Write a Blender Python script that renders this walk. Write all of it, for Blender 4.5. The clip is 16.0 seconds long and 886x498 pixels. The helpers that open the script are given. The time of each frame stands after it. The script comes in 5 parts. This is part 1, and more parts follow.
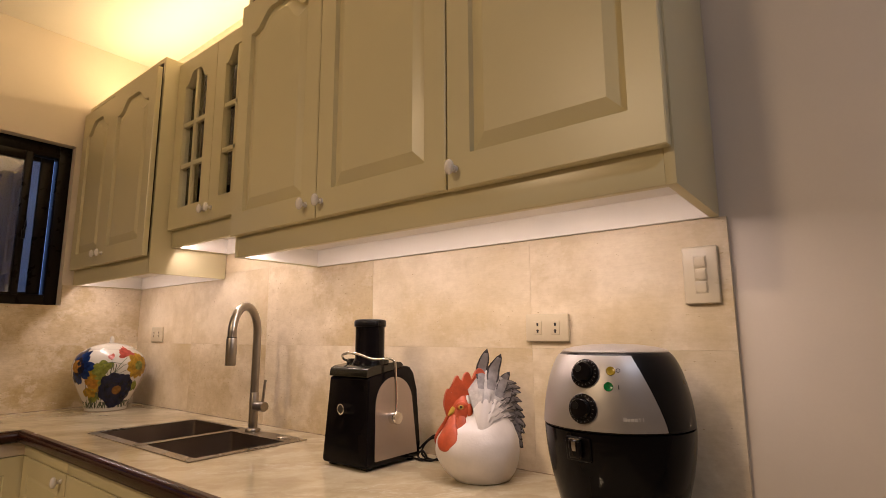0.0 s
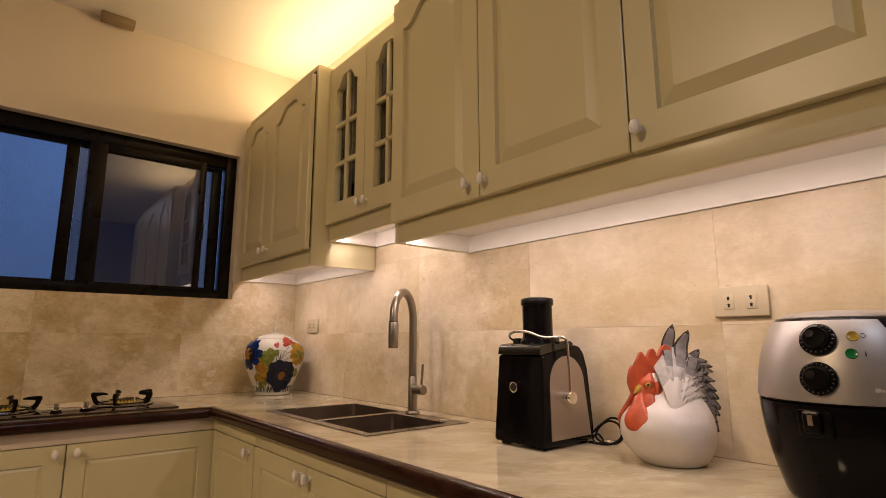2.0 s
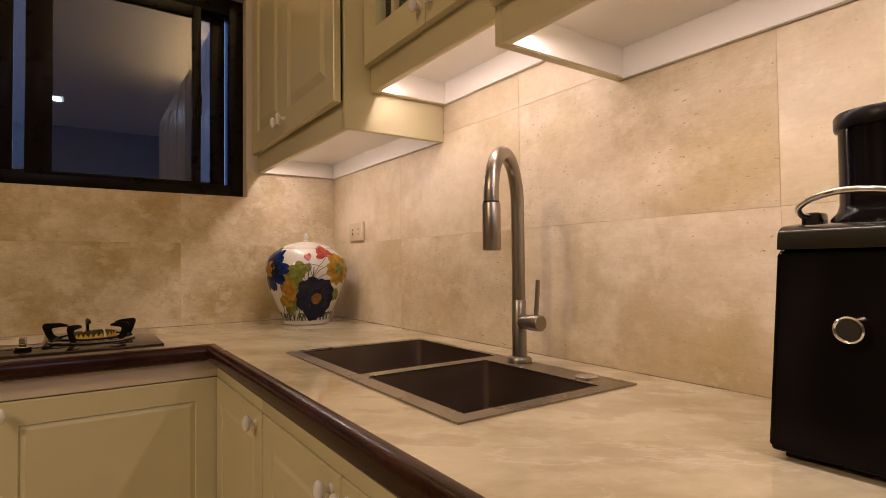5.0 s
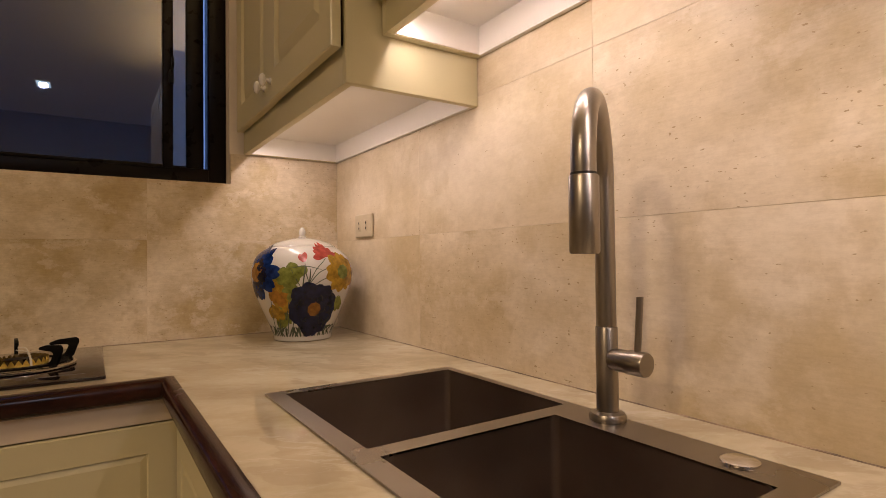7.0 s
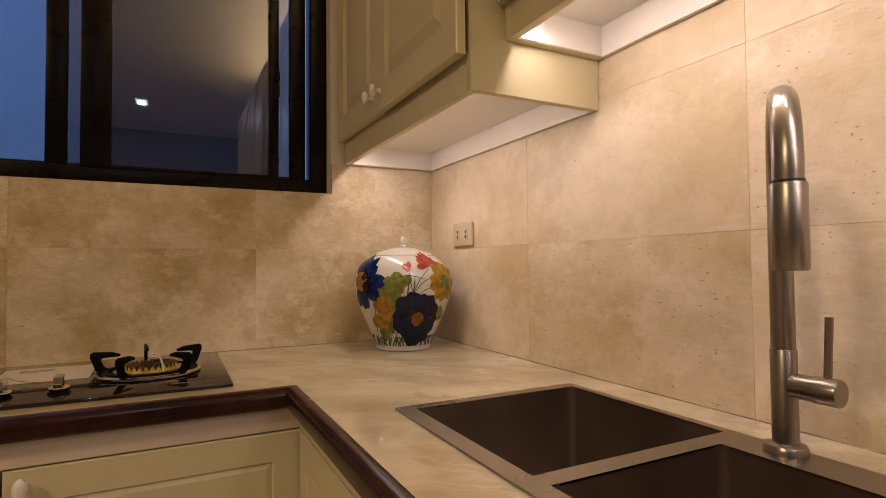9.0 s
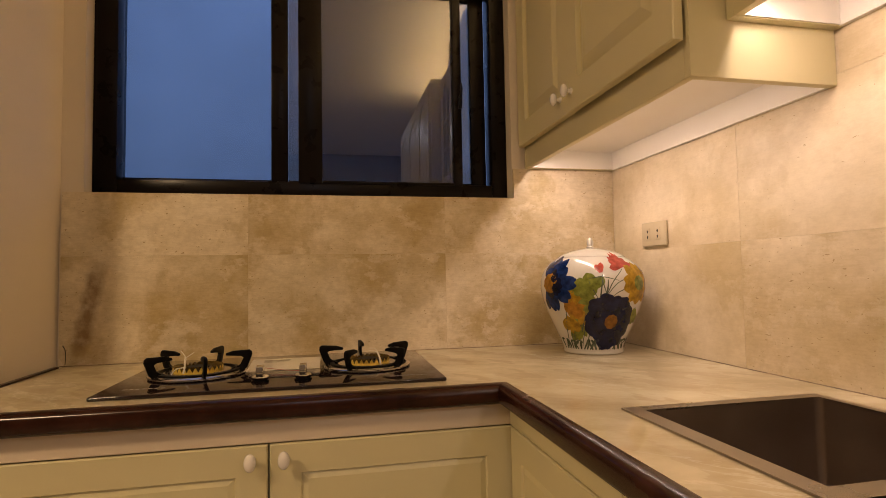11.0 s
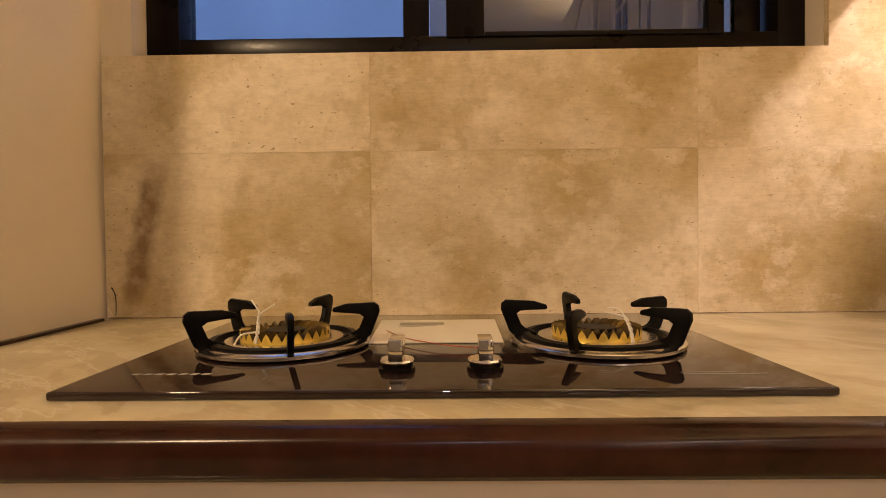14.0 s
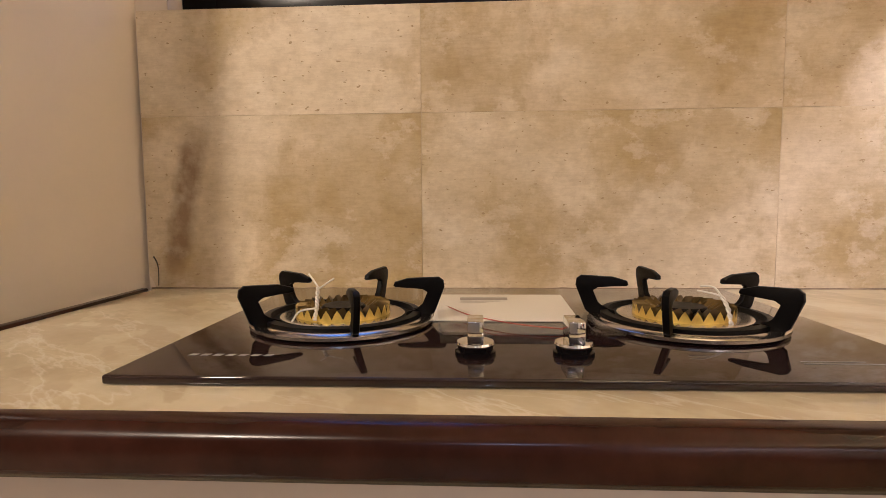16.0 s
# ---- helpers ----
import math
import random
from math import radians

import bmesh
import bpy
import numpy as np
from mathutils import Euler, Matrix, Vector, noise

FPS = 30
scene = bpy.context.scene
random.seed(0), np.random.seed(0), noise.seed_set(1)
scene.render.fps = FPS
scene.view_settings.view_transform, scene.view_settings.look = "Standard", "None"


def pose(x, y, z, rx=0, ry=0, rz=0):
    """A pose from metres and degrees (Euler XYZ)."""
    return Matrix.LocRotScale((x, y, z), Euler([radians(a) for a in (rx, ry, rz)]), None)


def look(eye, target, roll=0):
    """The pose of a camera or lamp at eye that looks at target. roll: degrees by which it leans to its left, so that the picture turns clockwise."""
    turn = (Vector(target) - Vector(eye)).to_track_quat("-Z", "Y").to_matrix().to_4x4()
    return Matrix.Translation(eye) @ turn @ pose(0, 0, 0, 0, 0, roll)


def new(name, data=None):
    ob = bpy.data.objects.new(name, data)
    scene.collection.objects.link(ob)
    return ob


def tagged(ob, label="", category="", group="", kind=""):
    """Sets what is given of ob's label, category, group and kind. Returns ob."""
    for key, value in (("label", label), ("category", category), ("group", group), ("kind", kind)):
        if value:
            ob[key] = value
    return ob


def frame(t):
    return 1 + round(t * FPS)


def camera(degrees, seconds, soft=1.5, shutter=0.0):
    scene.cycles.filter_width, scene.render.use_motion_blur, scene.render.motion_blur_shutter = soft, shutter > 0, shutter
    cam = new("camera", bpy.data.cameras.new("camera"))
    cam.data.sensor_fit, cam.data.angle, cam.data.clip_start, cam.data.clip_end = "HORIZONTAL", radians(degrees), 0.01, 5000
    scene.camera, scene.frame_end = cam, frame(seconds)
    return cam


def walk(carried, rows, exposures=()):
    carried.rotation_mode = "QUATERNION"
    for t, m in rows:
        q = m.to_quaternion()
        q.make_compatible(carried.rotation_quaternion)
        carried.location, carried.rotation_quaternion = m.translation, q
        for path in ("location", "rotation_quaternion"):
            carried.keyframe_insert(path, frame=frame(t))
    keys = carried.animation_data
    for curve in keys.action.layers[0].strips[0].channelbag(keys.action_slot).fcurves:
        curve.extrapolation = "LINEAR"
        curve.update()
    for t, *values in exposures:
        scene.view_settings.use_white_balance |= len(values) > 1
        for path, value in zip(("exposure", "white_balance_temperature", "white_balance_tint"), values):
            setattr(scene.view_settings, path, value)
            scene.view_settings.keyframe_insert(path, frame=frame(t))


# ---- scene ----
cam = camera(79.8, 16.0, soft=0.65)
PATH = [
    (0, (3.044, -1.237, 1.241), (1.822, 0.314, 1.559), -0.3),
    (0.5, (3.025, -1.262, 1.236), (1.746, 0.237, 1.578), -0.3),
    (1, (2.996, -1.295, 1.226), (1.642, 0.134, 1.576), -0.4),
    (1.5, (2.959, -1.318, 1.206), (1.52, 0.026, 1.558), -0.3),
    (2, (2.91, -1.321, 1.168), (1.399, -0.057, 1.509), -0.1),
    (2.5, (2.834, -1.28, 1.137), (1.265, -0.073, 1.427), -0.2),
    (3, (2.726, -1.217, 1.112), (1.117, -0.048, 1.326), -0.1),
    (3.5, (2.598, -1.149, 1.105), (0.965, -0.002, 1.244), -0.1),
    (4, (2.444, -1.081, 1.11), (0.801, 0.057, 1.201), -0.4),
    (4.5, (2.297, -1.007, 1.11), (0.652, 0.129, 1.179), -0.4),
    (5, (2.156, -0.907, 1.12), (0.507, 0.223, 1.174), -0.6),
    (7.5, (1.762, -0.735, 1.141), (0.085, 0.355, 1.175), -0.6),
    (8, (1.735, -0.761, 1.144), (0.038, 0.296, 1.187), -0.5),
    (8.5, (1.719, -0.793, 1.148), (-0.013, 0.204, 1.2), -0.6),
    (9, (1.71, -0.83, 1.152), (-0.07, 0.08, 1.212), -0.5),
    (9.5, (1.716, -0.864, 1.163), (-0.124, -0.08, 1.225), -0.9),
    (12, (1.507, -1.025, 1.094), (-0.48, -0.812, 1.188), -0.6),
    (12.5, (1.355, -1.052, 1.077), (-0.64, -0.929, 1.143), -0.6),
    (13, (1.201, -1.068, 1.065), (-0.799, -1.033, 1.103), -0.6),
    (13.5, (1.068, -1.072, 1.056), (-0.932, -1.083, 1.052), -0.6),
    (14, (0.984, -1.061, 1.045), (-1.015, -1.084, 1.002), -0.6),
    (14.5, (0.945, -1.064, 1.041), (-1.053, -1.09, 0.954), -0.5),
    (15, (0.928, -1.083, 1.042), (-1.068, -1.118, 0.918), -0.5),
    (15.5, (0.923, -1.102, 1.044), (-1.07, -1.167, 0.895), -0.4),
    (16, (0.927, -1.12, 1.048), (-1.063, -1.225, 0.881), -0.4),
]
walk(cam, [(t, look(eye, target, roll)) for t, eye, target, roll in PATH],
     [(0, 0.05, 6300, 10), (2, -0.03, 6320, 10), (5, -0.02, 6350, 10), (8.5, -0.07, 6250, 10), (11, 0.25, 7200, 10), (12.5, 0.56, 7850, 10), (14, 0.82, 6950, 10), (15, 0.97, 5850, 10), (15.5, 1.03, 5350, 10), (16, 1.06, 5200, 10)])


# ---- world, lights ----
world = bpy.data.worlds.new("dusk")
world.use_nodes = True
scene.world = world
bg = world.node_tree.nodes["Background"]
bg.inputs["Color"].default_value = (0.21, 0.355, 0.79, 1)
bg.inputs["Strength"].default_value = 1.5


def lamp(name, m, watts, colour, sx, sy, spread=180):
    """An area lamp; m looks along its -Z."""
    data = bpy.data.lights.new(name, "AREA")
    data.shape, data.size, data.size_y = "RECTANGLE", sx, sy
    data.energy, data.color, data.spread = watts, colour, radians(spread)
    ob = new(name, data)
    ob.matrix_world = m
    return ob


UNDER, ABOVE = (1.0, 0.785, 0.735), (1.0, 0.69, 0.35)
# warm strips behind the valances of the wall cabinets
lamp("strip_light", pose(0.43, -0.285, 1.510, 12), 1.8, UNDER, 0.70, 0.010)
lamp("strip_light", pose(1.15, -0.216, 1.622, 14), 1.6, UNDER, 0.56, 0.010)
lamp("strip_light", pose(2.150, -0.273, 1.513, 11), 3.6, UNDER, 1.28, 0.010)
# yellow strip on top of the wall cabinets
lamp("strip_light", pose(1.42, -0.13, 2.43, 205), 15.0, ABOVE, 2.7, 0.02)
# cool ceiling light behind, and a warm fill added to lift the room
lamp("panel_light", pose(3.95, -1.10, 2.735), 7.5, (0.74, 0.80, 1.0), 0.12, 0.06)
lamp("room_fill", pose(2.0, -2.95, 2.735), 43.0, (1.0, 0.71, 0.44), 0.30, 0.30)


# ---- materials ----
def nodes_of(name):
    m = bpy.data.materials.new(name)
    m.use_nodes = True
    nt = m.node_tree
    return m, nt, nt.nodes["Principled BSDF"]


def add(nt, kind, **values):
    n = nt.nodes.new(kind)
    for key, v in values.items():
        n.inputs[key].default_value = v
    return n


def noise_at(nt, scale, detail=4, stretch=(1, 1, 1), offset=None, rough=0.55, turn=0.0):
    geo = nt.nodes.new("ShaderNodeNewGeometry")
    mp = nt.nodes.new("ShaderNodeMapping")
    if turn:
        mp.vector_type = "TEXTURE"
        stretch = tuple(1 / s for s in stretch)
    mp.inputs["Scale"].default_value = stretch
    mp.inputs["Rotation"].default_value = (0, 0, radians(turn))
    nt.links.new(geo.outputs["Position"], mp.inputs["Vector"])
    if offset is not None:
        nt.links.new(offset, mp.inputs["Location"])
    n = add(nt, "ShaderNodeTexNoise", Scale=scale, Detail=detail, Roughness=rough)
    nt.links.new(mp.outputs["Vector"], n.inputs["Vector"])
    return n.outputs["Fac"]


def ramp(nt, fac, stops):
    r = nt.nodes.new("ShaderNodeValToRGB")
    el = r.color_ramp.elements
    for n, (p, c) in enumerate(stops):
        e = el[n] if n < 2 else el.new(p)
        e.position, e.color = p, (*c, 1) if len(c) == 3 else c
    nt.links.new(fac, r.inputs["Fac"])
    return r.outputs["Color"]


def mixed(nt, fac, a, b, mode="MIX"):
    n = nt.nodes.new("ShaderNodeMix")
    n.data_type, n.blend_type = "RGBA", mode
    for value, socket in ((fac, n.inputs["Factor"]), (a, n.inputs["A"]), (b, n.inputs["B"])):
        if isinstance(value, (int, float)):
            socket.default_value = value
        elif isinstance(value, tuple):
            socket.default_value = (*value, 1)
        else:
            nt.links.new(value, socket)
    return n.outputs["Result"]


def bumped(nt, p, fac, strength, distance):
    b = add(nt, "ShaderNodeBump", Strength=strength, Distance=distance)
    nt.links.new(fac, b.inputs["Height"])
    nt.links.new(b.outputs["Normal"], p.inputs["Normal"])


def surface(name, colour, rough=0.5, metal=0.0, vary=0.08, scale=6.0, fine=120.0, bump=0.08, coat=0.0, stretch=(1, 1, 1), ior=1.5):
    """Painted, plastic or metal surface: colour and gloss vary at two scales, with fine relief."""
    m, nt, p = nodes_of(name)
    dark = tuple(c * (1 - vary) for c in colour)
    light = tuple(min(1, c * (1 + vary)) for c in colour)
    a = noise_at(nt, scale, 5, stretch)
    b = noise_at(nt, fine, 3, stretch)
    col = ramp(nt, a, [(0.3, dark), (0.7, light)])
    col = mixed(nt, 0.12, col, ramp(nt, b, [(0.35, dark), (0.65, light)]))
    nt.links.new(col, p.inputs["Base Color"])
    r = ramp(nt, a, [(0.25, (max(0, rough - 0.06),) * 3), (0.75, (min(1, rough + 0.06),) * 3)])
    nt.links.new(r, p.inputs["Roughness"])
    p.inputs["Metallic"].default_value = metal
    p.inputs["Coat Weight"].default_value = coat
    p.inputs["IOR"].default_value = ior
    if bump:
        bumped(nt, p, b, bump, 0.001)
    return m


def stone(name, force=1.0):
    """Travertine-look tiles: clouds, olive patches with crisp edges, streaks and pits that differ from tile to tile."""
    m, nt, p = nodes_of(name)
    info = nt.nodes.new("ShaderNodeObjectInfo")
    off = nt.nodes.new("ShaderNodeMath")
    off.operation = "MULTIPLY"
    off.inputs[1].default_value = 37.0
    nt.links.new(info.outputs["Random"], off.inputs[0])
    comb = nt.nodes.new("ShaderNodeCombineXYZ")
    for s in "XYZ":
        nt.links.new(off.outputs[0], comb.inputs[s])
    o = comb.outputs[0]
    soft = lambda *c: tuple(1 - (1 - v) * min(1.0, 0.85 * force) for v in c)
    cloud = noise_at(nt, 2.6, 7, (1, 1, 1.1), o, 0.60)
    patch = noise_at(nt, 4.2, 9, (1, 1, 0.8), o, 0.62)
    pale = noise_at(nt, 7.0, 9, (1, 1, 1.4), o, 0.68)
    streak = noise_at(nt, 16.0, 6, (0.8, 0.8, 1.4), o, 0.66)
    mid = noise_at(nt, 48.0, 7, (0.9, 0.9, 1.2), o, 0.78)
    grain = noise_at(nt, 150.0, 4, (0.22, 0.22, 1.7), o, 0.72)
    speck = noise_at(nt, 105.0, 2, (0.8, 0.8, 1.6), o, 0.5)
    col = ramp(nt, cloud, [(0.48 - 0.10 / force, (0.60, 0.490, 0.305)), (0.48, (0.69, 0.588, 0.415)), (0.48 + 0.10 / force, (0.79, 0.692, 0.535))])
    col = mixed(nt, ramp(nt, patch, [(0.51, (0, 0, 0)), (0.545, (0.27 * force,) * 3), (0.63, (0.56 * force,) * 3)]), col, (0.47, 0.35, 0.15))
    col = mixed(nt, ramp(nt, pale, [(0.54, (0, 0, 0)), (0.57, (0.24 * force,) * 3), (0.64, (0.45 * force,) * 3)]), col, (0.86, 0.780, 0.645))
    col = mixed(nt, 1.0, col, ramp(nt, streak, [(0.36, soft(0.90, 0.885, 0.85)), (0.58, (1, 1, 1))]), "MULTIPLY")
    col = mixed(nt, 1.0, col, ramp(nt, mid, [(0.40, soft(0.90, 0.885, 0.86)), (0.56, (1, 1, 1))]), "MULTIPLY")
    col = mixed(nt, 1.0, col, ramp(nt, grain, [(0.36, soft(0.92, 0.91, 0.89)), (0.58, (1, 1, 1))]), "MULTIPLY")
    pits = ramp(nt, speck, [(0.225 if force < 0.8 else 0.27, (1, 1, 1)), (0.265 if force < 0.8 else 0.31, (0, 0, 0))])
    col = mixed(nt, pits, col, (0.40, 0.30, 0.17))
    tone = ramp(nt, info.outputs["Random"], [(0.0, (0.93, 0.91, 0.88)), (1.0, (1, 1, 1))])
    col = mixed(nt, 1.0, col, tone, "MULTIPLY")
    nt.links.new(col, p.inputs["Base Color"])
    p.inputs["Roughness"].default_value = 0.45
    bumped(nt, p, mixed(nt, 0.5, mixed(nt, 0.5, grain, mid), pits), 0.32 * force, 0.001)
    return m


def stained_stone(name):
    """The same stone with one dark slanting smear."""
    m = stone(name, 1.25)
    nt = m.node_tree
    p = nt.nodes["Principled BSDF"]
    was = p.inputs["Base Color"].links[0].from_socket
    geo = nt.nodes.new("ShaderNodeNewGeometry")
    sep = nt.nodes.new("ShaderNodeSeparateXYZ")
    nt.links.new(geo.outputs["Position"], sep.inputs[0])

    def math_(op, a, b):
        n = nt.nodes.new("ShaderNodeMath")
        n.operation, n.use_clamp = op, False
        for v, s in ((a, n.inputs[0]), (b, n.inputs[1])):
            if isinstance(v, (int, float)):
                s.default_value = v
            else:
                nt.links.new(v, s)
        return n.outputs[0]

    y, z = sep.outputs["Y"], sep.outputs["Z"]
    line = math_("ADD", -1.648, math_("MULTIPLY", math_("SUBTRACT", z, 0.970), 0.19))
    wob = math_("MULTIPLY", math_("SUBTRACT", noise_at(nt, 30, 4), 0.5), 0.03)
    dist = math_("ABSOLUTE", math_("ADD", math_("SUBTRACT", y, line), wob), 0)
    across = ramp(nt, math_("MULTIPLY", dist, 20), [(0.22, (1, 1, 1)), (0.62, (0, 0, 0))])
    ends = ramp(nt, math_("SUBTRACT", z, 0.9), [(0.02, (0.2, 0.2, 0.2)), (0.06, (1, 1, 1)), (0.24, (1, 1, 1)), (0.30, (0, 0, 0))])
    mask = mixed(nt, 1.0, across, ends, "MULTIPLY")
    mask = mixed(nt, 1.0, mask, ramp(nt, noise_at(nt, 45, 4), [(0.3, (0.45,) * 3), (0.6, (0.88,) * 3)]), "MULTIPLY")
    nt.links.new(mixed(nt, mask, was, (0.22, 0.140, 0.070)), p.inputs["Base Color"])
    return m


def marble(name):
    """Polished beige marble: drifting bands and glassy patches, with thin pale veins along them."""
    m, nt, p = nodes_of(name)
    band = noise_at(nt, 2.4, 5, (1, 2.4, 1), None, 0.6, 52)
    cloud = noise_at(nt, 5.0, 7, (1, 1.6, 1), None, 0.64, 66)
    shard = noise_at(nt, 7.0, 4, (1, 1.9, 1), None, 0.5, 35)
    vein = noise_at(nt, 2.8, 6, (0.8, 2.8, 1), None, 0.6, 48)
    thin = noise_at(nt, 6.0, 5, (0.7, 2.4, 1), None, 0.55, 72)
    fine = noise_at(nt, 60, 4)
    col = ramp(nt, band, [(0.34, (0.425, 0.356, 0.224)), (0.48, (0.552, 0.477, 0.316)), (0.66, (0.655, 0.581, 0.414))])
    col = mixed(nt, 0.40, col, ramp(nt, cloud, [(0.40, (0.391, 0.322, 0.190)), (0.60, (0.690, 0.615, 0.448))]))
    col = mixed(nt, ramp(nt, shard, [(0.54, (0, 0, 0)), (0.565, (0.38,) * 3), (0.68, (0.5,) * 3)]), col, (0.385, 0.305, 0.190))
    lines = ramp(nt, vein, [(0.560, (0, 0, 0)), (0.574, (0.30,) * 3), (0.588, (0, 0, 0))])
    col = mixed(nt, lines, col, (0.800, 0.747, 0.621))
    col = mixed(nt, ramp(nt, thin, [(0.470, (0, 0, 0)), (0.478, (0.18,) * 3), (0.486, (0, 0, 0))]), col, (0.800, 0.724, 0.598))
    col = mixed(nt, 0.06, col, ramp(nt, fine, [(0.3, (0.3, 0.24, 0.17)), (0.7, (0.759, 0.667, 0.540))]))
    nt.links.new(col, p.inputs["Base Color"])
    nt.links.new(ramp(nt, fine, [(0.3, (0.035,) * 3), (0.7, (0.065,) * 3)]), p.inputs["Roughness"])
    return m


def wood(name, a, b, rough):
    m, nt, p = nodes_of(name)
    grain = noise_at(nt, 14, 6, (0.6, 0.6, 9), None, 0.65)
    fine = noise_at(nt, 90, 3, (0.5, 0.5, 4))
    col = mixed(nt, 0.25, ramp(nt, grain, [(0.3, a), (0.7, b)]), ramp(nt, fine, [(0.3, a), (0.7, b)]))
    nt.links.new(col, p.inputs["Base Color"])
    nt.links.new(ramp(nt, grain, [(0.2, (rough - 0.05,) * 3), (0.8, (rough + 0.07,) * 3)]), p.inputs["Roughness"])
    bumped(nt, p, fine, 0.06, 0.0006)
    return m


def glass(name, tint, rough=0.02, mirror=0.0, ior=1.5):
    """Thin pane: clear or tinted see-through with a real mirror share."""
    m, nt, p = nodes_of(name)
    out = nt.nodes["Material Output"]
    see = add(nt, "ShaderNodeBsdfTransparent", Color=(*tint, 1))
    shine = add(nt, "ShaderNodeBsdfGlossy", Color=(1, 1, 1, 1), Roughness=rough)
    fres = add(nt, "ShaderNodeFresnel", IOR=ior)
    fac = nt.nodes.new("ShaderNodeMath")
    fac.operation, fac.use_clamp = "ADD", True
    fac.inputs[1].default_value = mirror
    nt.links.new(fres.outputs[0], fac.inputs[0])
    mix = nt.nodes.new("ShaderNodeMixShader")
    nt.links.new(fac.outputs[0], mix.inputs["Fac"])
    nt.links.new(see.outputs[0], mix.inputs[1])
    nt.links.new(shine.outputs[0], mix.inputs[2])
    nt.links.new(mix.outputs[0], out.inputs["Surface"])
    return m


def screen(name, tint):
    """Fine mesh screen: dims what is behind it and has no gloss."""
    m, nt, p = nodes_of(name)
    see = add(nt, "ShaderNodeBsdfTransparent", Color=(*tint, 1))
    dust = add(nt, "ShaderNodeBsdfDiffuse", Color=(0.05, 0.05, 0.05, 1))
    mix = add(nt, "ShaderNodeMixShader", Fac=0.12)
    nt.links.new(see.outputs[0], mix.inputs[1])
    nt.links.new(dust.outputs[0], mix.inputs[2])
    nt.links.new(mix.outputs[0], nt.nodes["Material Output"].inputs["Surface"])
    return m


def glowing(name, colour, strength):
    m, nt, p = nodes_of(name)
    p.inputs["Base Color"].default_value = (*colour, 1)
    p.inputs["Emission Color"].default_value = (*colour, 1)
    p.inputs["Emission Strength"].default_value = strength
    return m


M_WALL = surface("wall_paint", (0.70, 0.62, 0.52), 0.62, vary=0.04, scale=2.5, fine=160, bump=0.12)
M_CEIL = surface("ceiling_paint", (0.78, 0.74, 0.67), 0.8, vary=0.03, scale=2.0, fine=120, bump=0)
M_TILE = stone("stone_tile", 1.25)
M_TILE_SOFT = stone("pale_stone_tile", 0.62)
M_TILE_MID = stone("worn_stone_tile", 0.85)
M_STAIN = stained_stone("stone_tile_smeared")
M_GROUT = surface("grout", (0.58, 0.48, 0.33), 0.85, vary=0.2, scale=30, fine=200, bump=0.3)
M_MARBLE = marble("marble_top")
M_EDGE = surface("dark_edging_wood", (0.029, 0.0090, 0.0052), 0.22, vary=0.5, scale=14, fine=70, bump=0.05, ior=1.33)
M_DOORWOOD = wood("dark_door_wood", (0.022, 0.009, 0.006), (0.045, 0.020, 0.014), 0.3)
M_CREAM = surface("cream_lacquer", (0.635, 0.575, 0.355), 0.34, vary=0.035, scale=3.0, fine=220, bump=0.05)
M_RAIL = surface("pale_pinkish_white", (0.72, 0.62, 0.50), 0.45, vary=0.04, scale=3.0, fine=200, bump=0.06)
M_WHITE = surface("white_melamine", (0.80, 0.77, 0.72), 0.5, vary=0.02, scale=5, fine=200, bump=0.03)
# plinth colour, also painted as shade behind the wall cabinet doors
M_PLINTH_SHADE = surface("dark_plinth_and_shade", (0.06, 0.05, 0.04), 0.7)
M_KNOB = surface("white_porcelain", (0.82, 0.78, 0.74), 0.12, vary=0.02, bump=0, coat=0.5)
M_PLATE = surface("ivory_plastic", (0.55, 0.47, 0.325), 0.33, vary=0.02, scale=40, bump=0.02)
M_HOLE = surface("black_slot", (0.02, 0.017, 0.015), 0.6, bump=0)
M_STEEL = surface("brushed_steel", (0.33, 0.295, 0.25), 0.30, metal=1.0, vary=0.03, scale=3, fine=220, bump=0.0)
M_SINK = surface("sink_steel", (0.36, 0.30, 0.25), 0.34, metal=1.0, vary=0.08, scale=8, fine=220, bump=0.0)
M_CHROME = surface("chrome", (0.80, 0.78, 0.75), 0.08, metal=1.0, vary=0.03, bump=0)
M_BLACK = surface("black_gloss_plastic", (0.005, 0.004, 0.0045), 0.14, vary=0.2, scale=8, bump=0.01, ior=1.22)
M_BLACKM = surface("black_satin_plastic", (0.007, 0.006, 0.006), 0.30, vary=0.2, scale=12, bump=0.05, ior=1.28)
M_IRON = surface("black_enamel_iron", (0.004, 0.0035, 0.0035), 0.42, vary=0.25, scale=40, fine=260, bump=0.2, ior=1.2)
M_SILVER = surface("silver_plastic", (0.44, 0.415, 0.39), 0.40, metal=0.7, vary=0.04, scale=10, bump=0.02)
M_SILVERD = surface("silver_panel", (0.42, 0.36, 0.31), 0.34, metal=0.7, vary=0.05, scale=10, bump=0.02)
M_SMOKE = surface("smoked_plastic", (0.018, 0.017, 0.012), 0.10, vary=0.15, scale=14, bump=0.02)
M_CLEAR = screen("fly_screen", (0.80, 0.84, 0.88))
M_TINT = glass("tinted_pane", (0.46, 0.47, 0.50), 0.004, 0.09)
M_TINTB = glass("smoky_pane", (0.50, 0.50, 0.50), 0.02, 0.05)
M_CABGLASS = glass("cabinet_glass", (0.94, 0.94, 0.91), 0.03, 0.02)
M_FRAME = surface("dark_bronze_aluminium", (0.007, 0.0045, 0.0035), 0.30, vary=0.12, scale=20, bump=0.04, ior=1.24)
